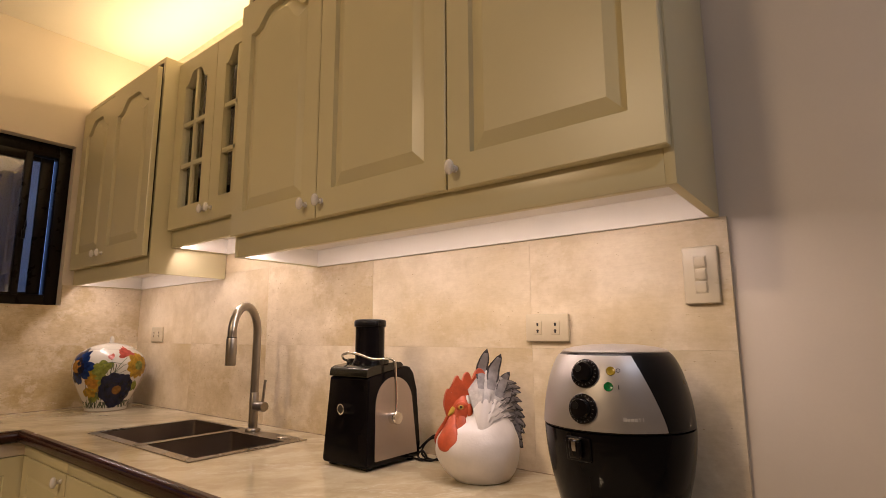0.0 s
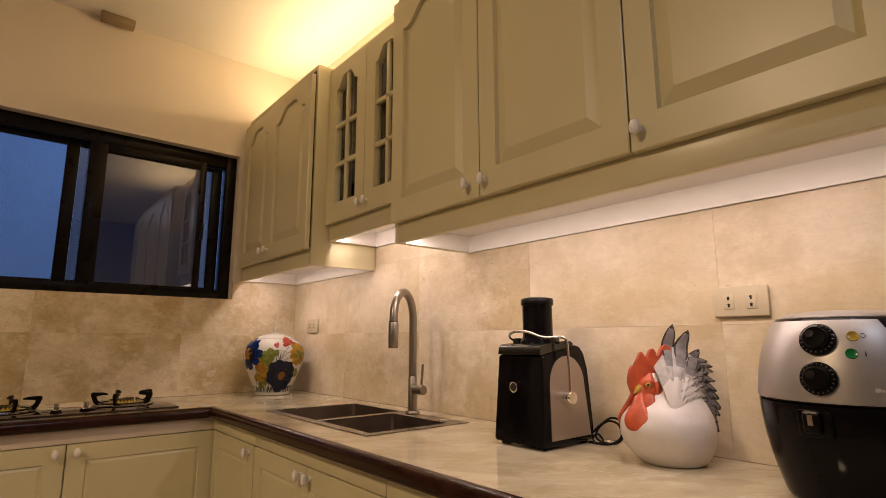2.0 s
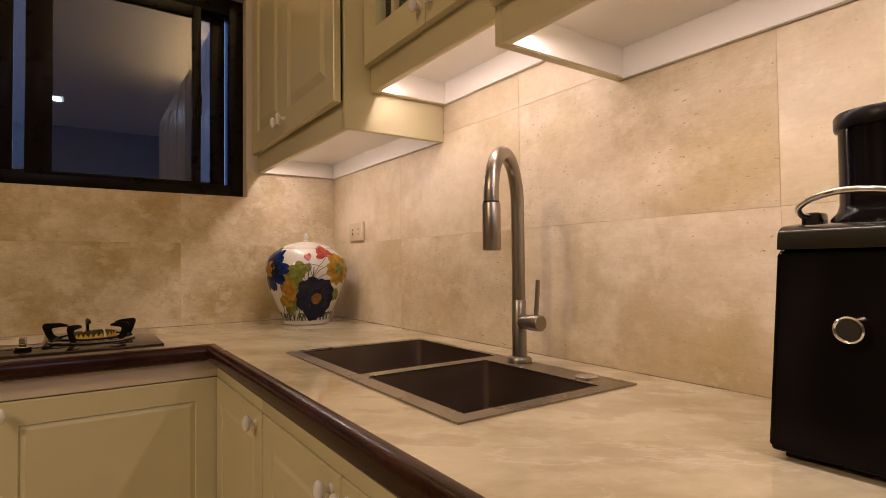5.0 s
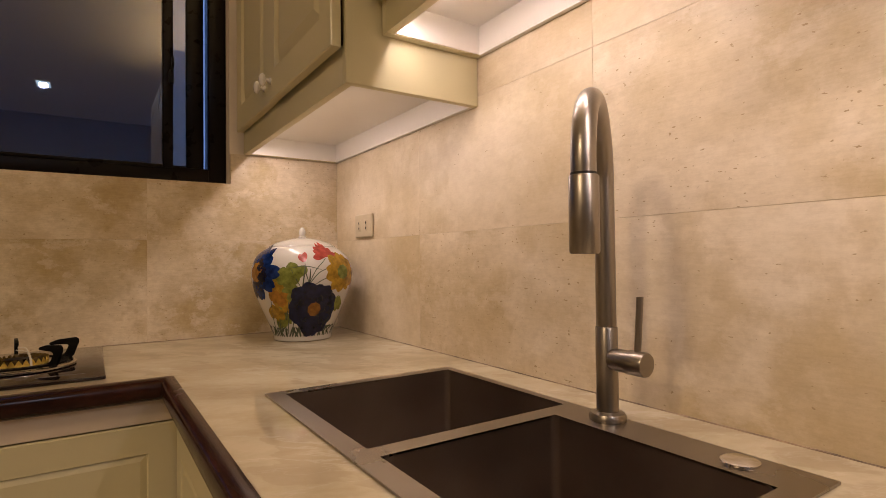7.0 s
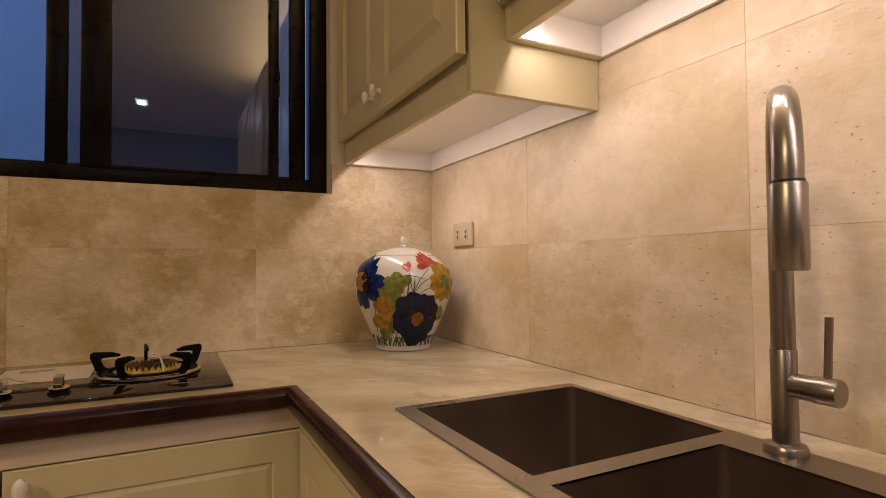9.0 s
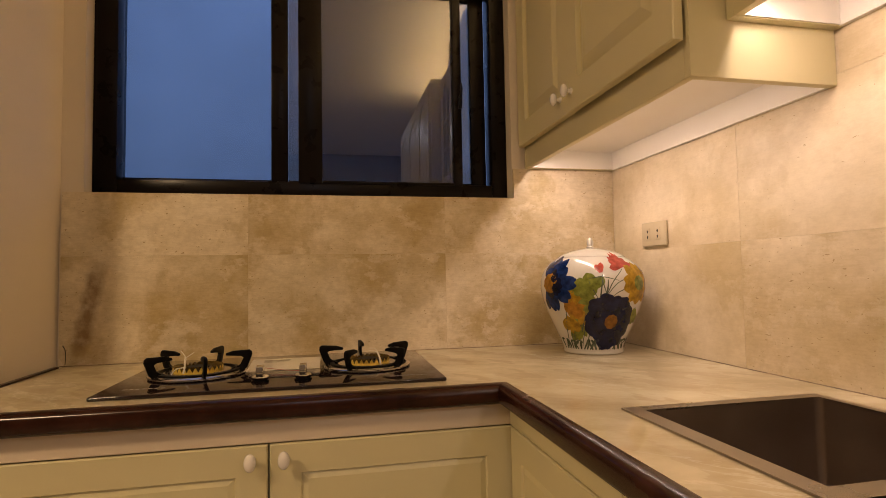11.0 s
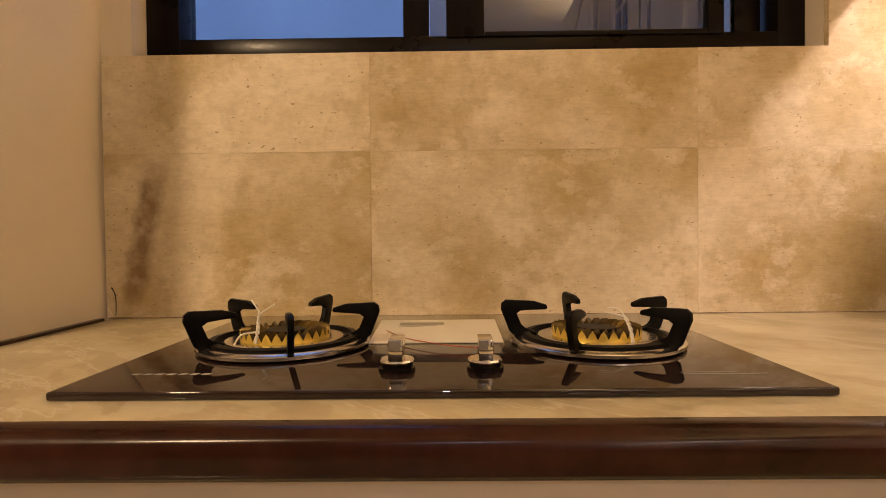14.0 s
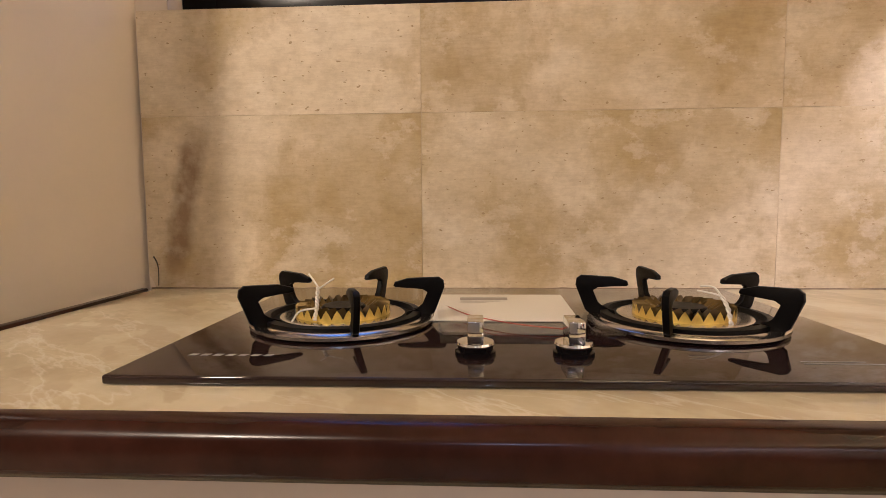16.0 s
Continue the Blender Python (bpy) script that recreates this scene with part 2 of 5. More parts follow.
M_GLASSTOP = surface("black_ceramic_glass", (0.020, 0.011, 0.010), 0.04, vary=0.1, bump=0, ior=1.55)
M_BRASS = surface("brass", (0.86, 0.62, 0.13), 0.36, metal=0.6, vary=0.2, scale=60, bump=0.08)
M_RING = surface("satin_steel_ring", (0.66, 0.62, 0.58), 0.22, metal=1.0, vary=0.05, bump=0)
M_BRASSD = surface("dark_brass", (0.10, 0.066, 0.022), 0.40, metal=0.9, vary=0.3, scale=60, bump=0.1)
# dark colour for walls out of view, to lower bounce and reflections
M_FAR = surface("low_bounce_paint", (0.24, 0.205, 0.165), 0.7, vary=0.05, scale=2)
M_PORC = surface("glazed_porcelain", (0.54, 0.51, 0.445), 0.08, vary=0.03, scale=10, bump=0, coat=0.6)
M_FLOOR = surface("floor_tile", (0.42, 0.36, 0.29), 0.2, vary=0.1, scale=3)
M_BACKDROP = surface("outside_render", (0.55, 0.56, 0.58), 0.85, vary=0.12, scale=1.6, fine=50, bump=0.3)
M_STRING = surface("white_twine", (0.78, 0.74, 0.66), 0.8, bump=0.2)
M_PAPER = surface("printed_paper", (0.86, 0.83, 0.77), 0.6, bump=0)
M_GREY = surface("grey_print", (0.30, 0.28, 0.26), 0.5, bump=0)
M_RED = surface("red_print", (0.42, 0.04, 0.03), 0.5, bump=0)
M_LED = glowing("led_diffuser", (1.0, 0.80, 0.60), 3.0)
M_PANEL = glowing("panel_diffuser", (0.65, 0.85, 1.0), 3.5)
# glow for the housing of the added warm fill
M_FILL = glowing("fill_diffuser", (1.0, 0.78, 0.55), 6.0)


# ---- mesh tools ----
WHERE = {}


def thing(name, label, category, at=(0, 0, 0), group="", turn=0.0):
    ob = new(name)
    ob.empty_display_size = 0.05
    ob.matrix_world = pose(*at, 0, 0, turn)
    WHERE[ob] = ob.matrix_world.copy()
    return tagged(ob, label, category, group)


def finish(bm, name, mats, angle=38):
    bmesh.ops.recalc_face_normals(bm, faces=bm.faces)
    lim = radians(angle)
    for e in bm.edges:
        e.smooth = len(e.link_faces) == 2 and e.calc_face_angle(0) < lim
    for f in bm.faces:
        f.smooth = True
    me = bpy.data.meshes.new(name)
    bm.to_mesh(me)
    bm.free()
    for m in mats if isinstance(mats, (list, tuple)) else [mats]:
        me.materials.append(m)
    return me


def part(name, bm, material, parent, label="", angle=38):
    """Links bm, given in world coordinates, as one mesh under a thing or a part."""
    bm.transform(WHERE[parent].inverted())
    ob = new(name, finish(bm, name, material, angle))
    ob.parent = parent
    WHERE[ob] = WHERE[parent]
    return tagged(ob, label)


def solid(name, bm, material, label="", category="", kind="", group=""):
    ob = new(name, finish(bm, name, material))
    WHERE[ob] = Matrix()
    return tagged(ob, label, category, group, kind)


def box(bm, x0, x1, y0, y1, z0, z1, bevel=0.0, seg=2, mat=0):
    made = bmesh.ops.create_cube(bm, size=1, matrix=Matrix.LocRotScale(((x0 + x1) / 2, (y0 + y1) / 2, (z0 + z1) / 2), None, (x1 - x0, y1 - y0, z1 - z0)))
    verts = made["verts"]
    edges = list({e for v in verts for e in v.link_edges})
    if bevel:
        done = bmesh.ops.bevel(bm, geom=edges, offset=bevel, segments=seg, affect="EDGES", profile=0.5)
        verts = done["verts"]
    for f in {f for v in verts for f in v.link_faces}:
        f.material_index = mat
    return verts


def boxes(*rows, bevel=0.0, seg=2):
    bm = bmesh.new()
    for r in rows:
        box(bm, *r, bevel=bevel, seg=seg)
    return bm


def bridge(bm, a, b, closed=True, mat=0):
    n = len(a)
    for i in range(n if closed else n - 1):
        j = (i + 1) % n
        if len({a[i], a[j], b[j], b[i]}) == 4:
            bm.faces.new((a[i], a[j], b[j], b[i])).material_index = mat


def lathe(bm, profile, m=Matrix(), seg=32, mat=0, caps=True):
    """Rings of (radius, height) round the z axis of m."""
    rings = []
    for r, z in profile:
        rings.append([bm.verts.new(m @ Vector((r * math.cos(2 * math.pi * k / seg), r * math.sin(2 * math.pi * k / seg), z))) for k in range(seg)])
    for a, b in zip(rings, rings[1:]):
        bridge(bm, a, b, True, mat)
    if caps:
        bm.faces.new(rings[0][::-1]).material_index = mat
        bm.faces.new(rings[-1]).material_index = mat
    return rings


def smooth_path(points, steps=8):
    """Catmull-Rom through the points."""
    p = [Vector(q) for q in points]
    p = [2 * p[0] - p[1]] + p + [2 * p[-1] - p[-2]]
    out = []
    for i in range(1, len(p) - 2):
        for s in range(steps):
            t = s / steps
            out.append(0.5 * (2 * p[i] + (p[i + 1] - p[i - 1]) * t + (2 * p[i - 1] - 5 * p[i] + 4 * p[i + 1] - p[i + 2]) * t * t + (3 * p[i] - p[i - 1] - 3 * p[i + 1] + p[i + 2]) * t ** 3))
    return out + [p[-2]]


def tube(bm, path, radius, seg=10, mat=0):
    """Round rod along a path; radius may be a list."""
    path = [Vector(q) for q in path]
    rings, up = [], None
    for i, q in enumerate(path):
        d = (path[min(i + 1, len(path) - 1)] - path[max(i - 1, 0)]).normalized()
        if up is None:
            up = d.orthogonal().normalized()
        up = (up - d * up.dot(d)).normalized()
        side = d.cross(up)
        r = radius[i] if isinstance(radius, (list, tuple)) else radius
        rings.append([bm.verts.new(q + r * (math.cos(2 * math.pi * k / seg) * up + math.sin(2 * math.pi * k / seg) * side)) for k in range(seg)])
    for a, b in zip(rings, rings[1:]):
        bridge(bm, a, b, True, mat)
    bm.faces.new(rings[0][::-1]).material_index = mat
    bm.faces.new(rings[-1]).material_index = mat


def prism(bm, outline, m, depth, mat=0, bevel=0.0):
    """Outline of (u, v) in the plane of m, thickened along m's z."""
    a = [bm.verts.new(m @ Vector((u, v, 0))) for u, v in outline]
    b = [bm.verts.new(m @ Vector((u, v, depth))) for u, v in outline]
    bridge(bm, a, b, True, mat)
    f0, f1 = bm.faces.new(a[::-1]), bm.faces.new(b)
    f0.material_index = f1.material_index = mat
    if bevel:
        bmesh.ops.bevel(bm, geom=list({*f0.edges, *f1.edges}), offset=bevel, segments=2, affect="EDGES", profile=0.5, material=mat)


def cells(xs, ys, keep, z0, z1):
    """Slab made of the grid cells that keep(i, j) names, with holes where it does not."""
    bm = bmesh.new()
    top, bot = {}, {}

    def v(store, i, j, z):
        if (i, j) not in store:
            store[i, j] = bm.verts.new((xs[i], ys[j], z))
        return store[i, j]

    has = lambda i, j: 0 <= i < len(xs) - 1 and 0 <= j < len(ys) - 1 and keep(i, j)
    for i in range(len(xs) - 1):
        for j in range(len(ys) - 1):
            if not has(i, j):
                continue
            q = [(i, j), (i + 1, j), (i + 1, j + 1), (i, j + 1)]
            bm.faces.new([v(top, *c, z1) for c in q])
            bm.faces.new([v(bot, *c, z0) for c in q[::-1]])
            for (c, d), nb in zip(zip(q, q[1:] + q[:1]), ((i, j - 1), (i + 1, j), (i, j + 1), (i - 1, j))):
                if not has(*nb):
                    bm.faces.new([v(bot, *c, z0), v(bot, *d, z0), v(top, *d, z1), v(top, *c, z1)])
    return bm


def ellipsoid(bm, at, radii, m=Matrix(), seg=24, rings=16, mat=0):
    mm = m @ Matrix.LocRotScale(at, None, radii)
    made = bmesh.ops.create_uvsphere(bm, u_segments=seg, v_segments=rings, radius=1, matrix=mm)
    for f in {f for v in made["verts"] for f in v.link_faces}:
        f.material_index = mat


# ---- setting ----
CEIL, LEFT = 2.755, -1.687
ROOM_E, ROOM_S = 5.2, -4.0
solid("floor", boxes((-0.2, ROOM_E + 0.1, ROOM_S - 0.1, 0.2, -0.1, 0.0)), M_FLOOR, "polished beige tile floor", "floor", "structure")
solid("ceiling", boxes((-0.2, ROOM_E + 0.1, ROOM_S - 0.1, 0.2, CEIL, CEIL + 0.1)), M_CEIL, "cream painted flat ceiling", "ceiling", "structure")
W = -0.014
bm = boxes((W - 0.19, W, -1.80, 0.15, 0.0, 1.388), (W - 0.19, W, -1.80, 0.15, 2.192, CEIL), (W - 0.19, W, -0.364, 0.15, 1.388, 2.192), (W - 0.19, W, -1.80, -1.654, 1.388, 2.192))
wall_w = solid("wall_west", bm, M_WALL, "cream painted wall with a window over the hob", "wall", "structure")
wall_n = solid("wall_north", boxes((W, ROOM_E, 0.014, 0.16, 0.0, CEIL)), M_WALL, "cream painted wall behind the sink run", "wall", "structure")
# unseen far sides of the room, kept dark so little light returns
solid("wall_east", boxes((ROOM_E, ROOM_E + 0.1, ROOM_S, 0.16, 0.0, CEIL)), M_FAR, "unseen room wall, darkened to cut bounced light", "wall", "structure")
solid("wall_south", boxes((0.1, ROOM_E, ROOM_S - 0.1, ROOM_S, 0.0, CEIL)), M_FAR, "unseen room wall, darkened to cut bounced light", "wall", "structure")
bm = bmesh.new()
prism(bm, [(W - 0.02, -1.706), (0.235, -1.802), (0.235, ROOM_S), (W - 0.02, ROOM_S)], Matrix(), CEIL)
solid("wall_southwest", bm, M_WALL, "cream painted wall beside the counter end", "wall", "structure")

# outside: a wall added so the dusk blue grows brighter upwards
solid("backdrop", boxes((-2.3, -2.2, -9.0, 6.0, -0.5, 3.9)), M_BACKDROP, "plain rendered wall added outside to grade the dusk light", "wall", "structure")
solid("ground", boxes((-60.0, -0.17, -60.0, 60.0, -0.6, -0.5)), M_GROUT, "plain ground outside", "ground", "structure")


# ---- wall cabinets ----
def contour(w, h, mx, mb, mt, arch, n=14):
    """Panel outline inset from a door of w by h, with an ogee top of height arch; same count for every inset."""
    x0, x1, z0, zs = mx, w - mx, mb, h - mt - arch
    pts = [(x0 + (x1 - x0) * k / 6, z0) for k in range(6)]
    pts += [(x1, z0 + (zs - z0) * k / 6) for k in range(6)]
    for k in range(n + 1):
        u = 1 - 2 * k / n
        s = max(0.0, min(1.0, (1 - abs(u) - 0.14) / 0.56))
        s = s * s * (3 - 2 * s)
        pts.append(((x0 + x1) / 2 + u * (x1 - x0) / 2, zs + arch * s))
    pts += [(x0, zs + (z0 - zs) * k / 6) for k in range(1, 6)]
    return pts


def door_mesh(w, h, m, margin=0.062, arch=0.06, thick=0.02, bevel=0.034, low=0.013, rim=0.003):
    """Routed raised-panel door: u across, v up, z out of m."""
    bm = bmesh.new()
    n = 14
    c0 = contour(w, h, margin, margin + 0.012, margin, arch, n)
    c1 = contour(w, h, margin + rim, margin + 0.012 + rim, margin + rim, arch, n)
    c2 = contour(w, h, margin + rim + bevel, margin + 0.012 + rim + bevel, margin + rim + bevel * 0.9, arch, n)
    rect = []
    for k, (x, z) in enumerate(c0):
        if k < 6:
            rect.append((0 if k == 0 else x, 0))
        elif k < 12:
            rect.append((w, 0 if k == 6 else z))
        elif k <= 12 + n:
            rect.append((w if k == 12 else 0 if k == 12 + n else x, h))
        else:
            rect.append((0, z))
    e = 0.0025
    cx, cz = w / 2, h / 2
    shrink = [(x + (e if x < 1e-6 else -e if x > w - 1e-6 else 0), z + (e if z < 1e-6 else -e if z > h - 1e-6 else 0)) for x, z in rect]
    ring = lambda pts, d: [bm.verts.new(m @ Vector((x, z, d))) for x, z in pts]
    back, side, front = ring(rect, 0), ring(rect, thick - e), ring(shrink, thick)
    a, b, c = ring(c0, thick), ring(c1, thick - low), ring(c2, thick - 0.001)
    for p, q in ((back, side), (side, front), (front, a), (a, b), (b, c)):
        bridge(bm, p, q)
    bm.faces.new(back[::-1])
    bm.faces.new(c)
    return bm


def knob_mesh(m):
    """Oval porcelain knob on a short neck; m's z points out of the door."""
    bm = bmesh.new()
    lathe(bm, [(0.0085, 0), (0.0085, 0.003), (0.0055, 0.005), (0.005, 0.014)], m, 14)
    ellipsoid(bm, (0, 0, 0.021), (0.0115, 0.0175, 0.0095), m, 18, 12)
    return bm


def hang_door(parent, m, w, h, knob, arch=0.06, margin=0.062, **more):
    d = part("door", door_mesh(w, h, m, margin, arch, **more), M_CREAM, parent, angle=10)
    part("knob", knob_mesh(m @ Matrix.Translation((knob[0], knob[1], 0.02))), M_KNOB, d, "white oval porcelain knob")
    return d


SOUTH = Matrix(((1, 0, 0, 0), (0, 0, -1, 0), (0, 1, 0, 0), (0, 0, 0, 1)))  # u = +x, v = up, out = -y
EAST = Matrix(((0, 0, 1, 0), (1, 0, 0, 0), (0, 1, 0, 0), (0, 0, 0, 1)))  # u = +y, v = up, out = +x
TOP = 2.405


def on_south(x, y, z):
    return Matrix.Translation((x, y, z)) @ SOUTH


def on_east(x, y, z):
    return Matrix.Translation((x, y, z)) @ EAST


def carcass(c, x0, x1, front, low, floor_z, top=TOP):
    """Sides, back, top, raised bottom and front valance of a wall cabinet."""
    t = 0.018
    part("side_panel", boxes((x0, x0 + t, front, -0.001, low, top), bevel=0.001), M_CREAM, c)
    part("side_panel", boxes((x1 - t, x1, front, -0.001, low, top), bevel=0.001), M_CREAM, c)
    part("back_panel", boxes((x0 + t, x1 - t, -0.012, -0.002, low, top)), M_WHITE, c, "white back board")
    part("top_panel", boxes((x0 + t, x1 - t, front, -0.012, top - t, top)), M_CREAM, c)
    part("bottom_panel", boxes((x0 + t, x1 - t, front + t, -0.012, floor_z, floor_z + t)), M_WHITE, c, "white underside panel")
    part("valance", boxes((x0 + t, x1 - t, front, front + t, low, floor_z + t), bevel=0.001), M_CREAM, c)
    part("recess_liner", boxes((x0 + t, x0 + t + 0.003, front + t + 0.003, -0.0125, low + 0.002, floor_z)), M_WHITE, c, "white inner lining")
    part("recess_liner", boxes((x1 - t - 0.003, x1 - t, front + t + 0.003, -0.0125, low + 0.002, floor_z)), M_WHITE, c, "white inner lining")
    part("recess_liner", boxes((x0 + t, x1 - t, front + t, front + t + 0.003, low + 0.002, floor_z)), M_WHITE, c, "white inner lining")


# corner unit beside the window
F = -0.323
cab = thing("wall_cabinet", "cream wall cabinet with two arched raised-panel doors beside the window", "cabinet", (0.42, -0.16, 1.487))
carcass(cab, 0.002, 0.843, F, 1.487, 1.548)
hang_door(cab, on_south(0.006, F - 0.002, 1.558), 0.385, 0.80, (0.335, 0.05))
hang_door(cab, on_south(0.394, F - 0.009, 1.555), 0.444, 0.80, (0.028, 0.05))
# dark sheet added behind the doors as the shade in their gaps
part("gap_shade_sheet", boxes((0.02, 0.825, F + 0.004, F + 0.02, 1.57, 2.387)), M_PLINTH_SHADE, cab)

# glazed unit, higher and shallower
G = -0.245
cab = thing("glass_cabinet", "cream wall cabinet with two arched glazed doors and muntins", "cabinet", (1.15, -0.12, 1.595))
carcass(cab, 0.845, 1.471, G, 1.595, 1.660)


def glazed_door(parent, m, w, h, knob):
    """Frame with an ogee head, one upright and two cross bars over six panes."""
    bm = bmesh.new()
    n, th = 14, 0.02
    c0 = contour(w, h, 0.068, 0.083, 0.062, 0.055, n)
    rect = []
    for k, (x, z) in enumerate(c0):
        if k < 6:
            rect.append((0 if k == 0 else x, 0))
        elif k < 12:
            rect.append((w, 0 if k == 6 else z))
        elif k <= 12 + n:
            rect.append((w if k == 12 else 0 if k == 12 + n else x, h))
        else:
            rect.append((0, z))
    ring = lambda pts, d: [bm.verts.new(m @ Vector((x, z, d))) for x, z in pts]
    rb, rf, cf, cb = ring(rect, 0), ring(rect, th), ring(c0, th), ring(c0, 0)
    for p, q in ((rb, rf), (rf, cf), (cf, cb), (cb, rb)):
        bridge(bm, p, q)
    d = part("door", bm, M_CREAM, parent)
    x0, x1, z0, z1 = 0.068, w - 0.068, 0.083, h - 0.062
    for u0, u1, v0, v1 in ((w / 2 - 0.009, w / 2 + 0.009, z0, z1), (x0, x1, z0 + 0.163, z0 + 0.181), (x0, x1, z0 + 0.340, z0 + 0.358)):
        bm = bmesh.new()
        box(bm, u0, u1, v0, v1, 0.004, 0.017, 0.002)
        bm.transform(m)
        part("muntin", bm, M_CREAM, d)
    rows = ((z0, z0 + 0.163), (z0 + 0.181, z0 + 0.340), (z0 + 0.358, z1 - 0.004))
    for u0, u1 in ((x0, w / 2 - 0.009), (w / 2 + 0.009, x1)):
        for v0, v1 in rows:
            bm = bmesh.new()
            box(bm, u0, u1, v0, v1, 0.001, 0.004)
            bm.transform(m)
            part("pane", bm, M_CABGLASS, d, "dim clear glass pane").visible_shadow = False
    part("knob", knob_mesh(m @ Matrix.Translation((knob[0], knob[1], th))), M_KNOB, d, "white oval porcelain knob")


glazed_door(cab, on_south(0.849, G - 0.002, 1.664), 0.312, 0.72, (0.29, 0.045))
glazed_door(cab, on_south(1.164, G - 0.002, 1.664), 0.305, 0.72, (0.022, 0.045))
part("shelf", boxes((0.863, 1.453, -0.22, -0.013, 1.94, 1.956)), M_CREAM, cab)
part("shelf", boxes((0.863, 1.453, -0.22, -0.013, 2.17, 2.186)), M_CREAM, cab)

# long unit over the appliances
cab = thing("wall_cabinet", "long cream wall cabinet with three arched raised-panel doors", "cabinet", (2.155, -0.16, 1.487))
F = -0.328
carcass(cab, 1.474, 2.823, F, 1.487, 1.548)
# same stand-in for shade, a near-black sheet closing the opening
part("gap_shade_sheet", boxes((1.494, 2.803, F + 0.004, F + 0.02, 1.57, 2.387)), M_PLINTH_SHADE, cab)
hang_door(cab, on_south(1.476, F - 0.002, 1.553), 0.426, 0.80, (0.384, 0.044))
hang_door(cab, on_south(1.905, F - 0.002, 1.553), 0.448, 0.80, (0.022, 0.044))
hang_door(cab, on_south(2.357, F - 0.002, 1.551), 0.462, 0.80, (0.022, 0.044))

# led strips in their places
for x0, x1, y0, y1, z in ((0.08, 0.78, -0.3015, -0.279, 1.512), (0.87, 1.43, -0.226, -0.214, 1.626), (1.520, 2.780, -0.3065, -0.267, 1.515)):
    st = solid("led_strip", boxes((x0, x1, y0, y1, z - 0.0005, z + 0.001)), M_LED, "thin warm white LED strip under a wall cabinet", "led strip", group="led strips under the cabinets")
solid("led_strip", boxes((0.07, 2.77, -0.14, -0.12, TOP + 0.001, TOP + 0.012)), M_LED, "thin yellow LED strip on top of the wall cabinets", "led strip")


# ---- base cabinets and worktop ----
XF, YF = 0.552, -0.572  # fronts of the two runs
FRONT_X, FRONT_Y = 0.576, -0.600
DOOR_Z0, DOOR_H = 0.12, 0.690


def base_unit(label, west, a, b, doors, knobs):
    """A floor unit between a and b along its wall; doors: (start, end); knobs: offset from the door's start."""
    if west:
        c = thing("base_cabinet", label, "cabinet", (0.28, (a + b) / 2, 0), "base cabinets")
        part("body", boxes((0.012, XF - 0.002, a, b, 0.10, 0.866)), M_CREAM, c)
        part("plinth", boxes((0.012, XF - 0.06, a, b, 0.0, 0.10)), M_PLINTH_SHADE, c, "dark recessed plinth")
        part("top_rail", boxes((XF - 0.001, XF + 0.018, a, b, 0.813, 0.864), bevel=0.0015), M_RAIL, c, "paler pinkish white rail")
    else:
        c = thing("base_cabinet", label, "cabinet", ((a + b) / 2, -0.29, 0), "base cabinets")
        part("body", boxes((a, b, YF + 0.002, -0.002, 0.10, 0.64), (a, b, YF + 0.002, YF + 0.03, 0.64, 0.866)), M_CREAM, c)
        part("plinth", boxes((a, b, YF + 0.06, -0.002, 0.0, 0.10)), M_PLINTH_SHADE, c, "dark recessed plinth")
        part("top_rail", boxes((a, b, YF - 0.018, YF + 0.001, 0.813, 0.864), bevel=0.0015), M_CREAM, c)
    for (s, e), k in zip(doors, knobs):
        m = on_east(XF, s, DOOR_Z0) if west else on_south(s, YF, DOOR_Z0)
        hang_door(c, m, e - s, DOOR_H, (k, DOOR_H - 0.026), arch=0.0, margin=0.058, low=0.005, bevel=0.012, rim=0.003)
    return c


c = base_unit("cream base cabinet with two panelled doors under the hob", True, -1.68, -0.574, ((-1.594, -1.086), (-1.082, -0.584)), (0.478, 0.028))
part("end_stile", boxes((XF - 0.001, XF + 0.018, -1.68, -1.600, 0.12, 0.812), bevel=0.0015), M_RAIL, c, "paler pinkish white stile")
base_unit("cream corner base cabinet with one panelled door", False, 0.572, 1.020, ((0.580, 1.016),), (0.400,))
base_unit("cream base cabinet with two panelled doors under the sink", False, 1.022, 1.830, ((1.025, 1.424), (1.428, 1.827)), (0.370, 0.024))
base_unit("cream base cabinet with two panelled doors under the appliances", False, 1.832, 2.700, ((1.835, 2.262), (2.266, 2.697)), (0.022, 0.415))
part("end_panel", boxes((2.702, 2.826, YF, -0.002, 0.0, 0.864), bevel=0.0015), M_CREAM, thing("cabinet_filler", "cream end panel closing the base run", "panel", (2.77, -0.3, 0)))

SX0, SX1, SY0, SY1 = 0.840, 1.568, -0.482, -0.090
bm = cells([0.004, FRONT_X, SX0 + 0.012, SX1 - 0.012, 2.838], [LEFT, FRONT_Y, SY0 + 0.012, SY1 - 0.012, -0.001],
           lambda i, j: (j == 0 and i == 0) or (j > 0 and not (i == 2 and j == 2)), 0.866, 0.900)
top = thing("worktop", "L-shaped polished beige marble worktop with dark edging", "worktop", (0.6, -0.5, 0.866))
part("slab", bm, M_MARBLE, top)
# dark edging with a rounded nose, mitred in the inner corner
NOSE = [(-0.001, 0.862), (0.012, 0.861), (0.020, 0.865), (0.0235, 0.872), (0.024, 0.884), (0.0225, 0.894), (0.018, 0.901), (0.011, 0.904), (0.001, 0.9045), (-0.003, 0.9035), (-0.003, 0.901), (-0.001, 0.899)]


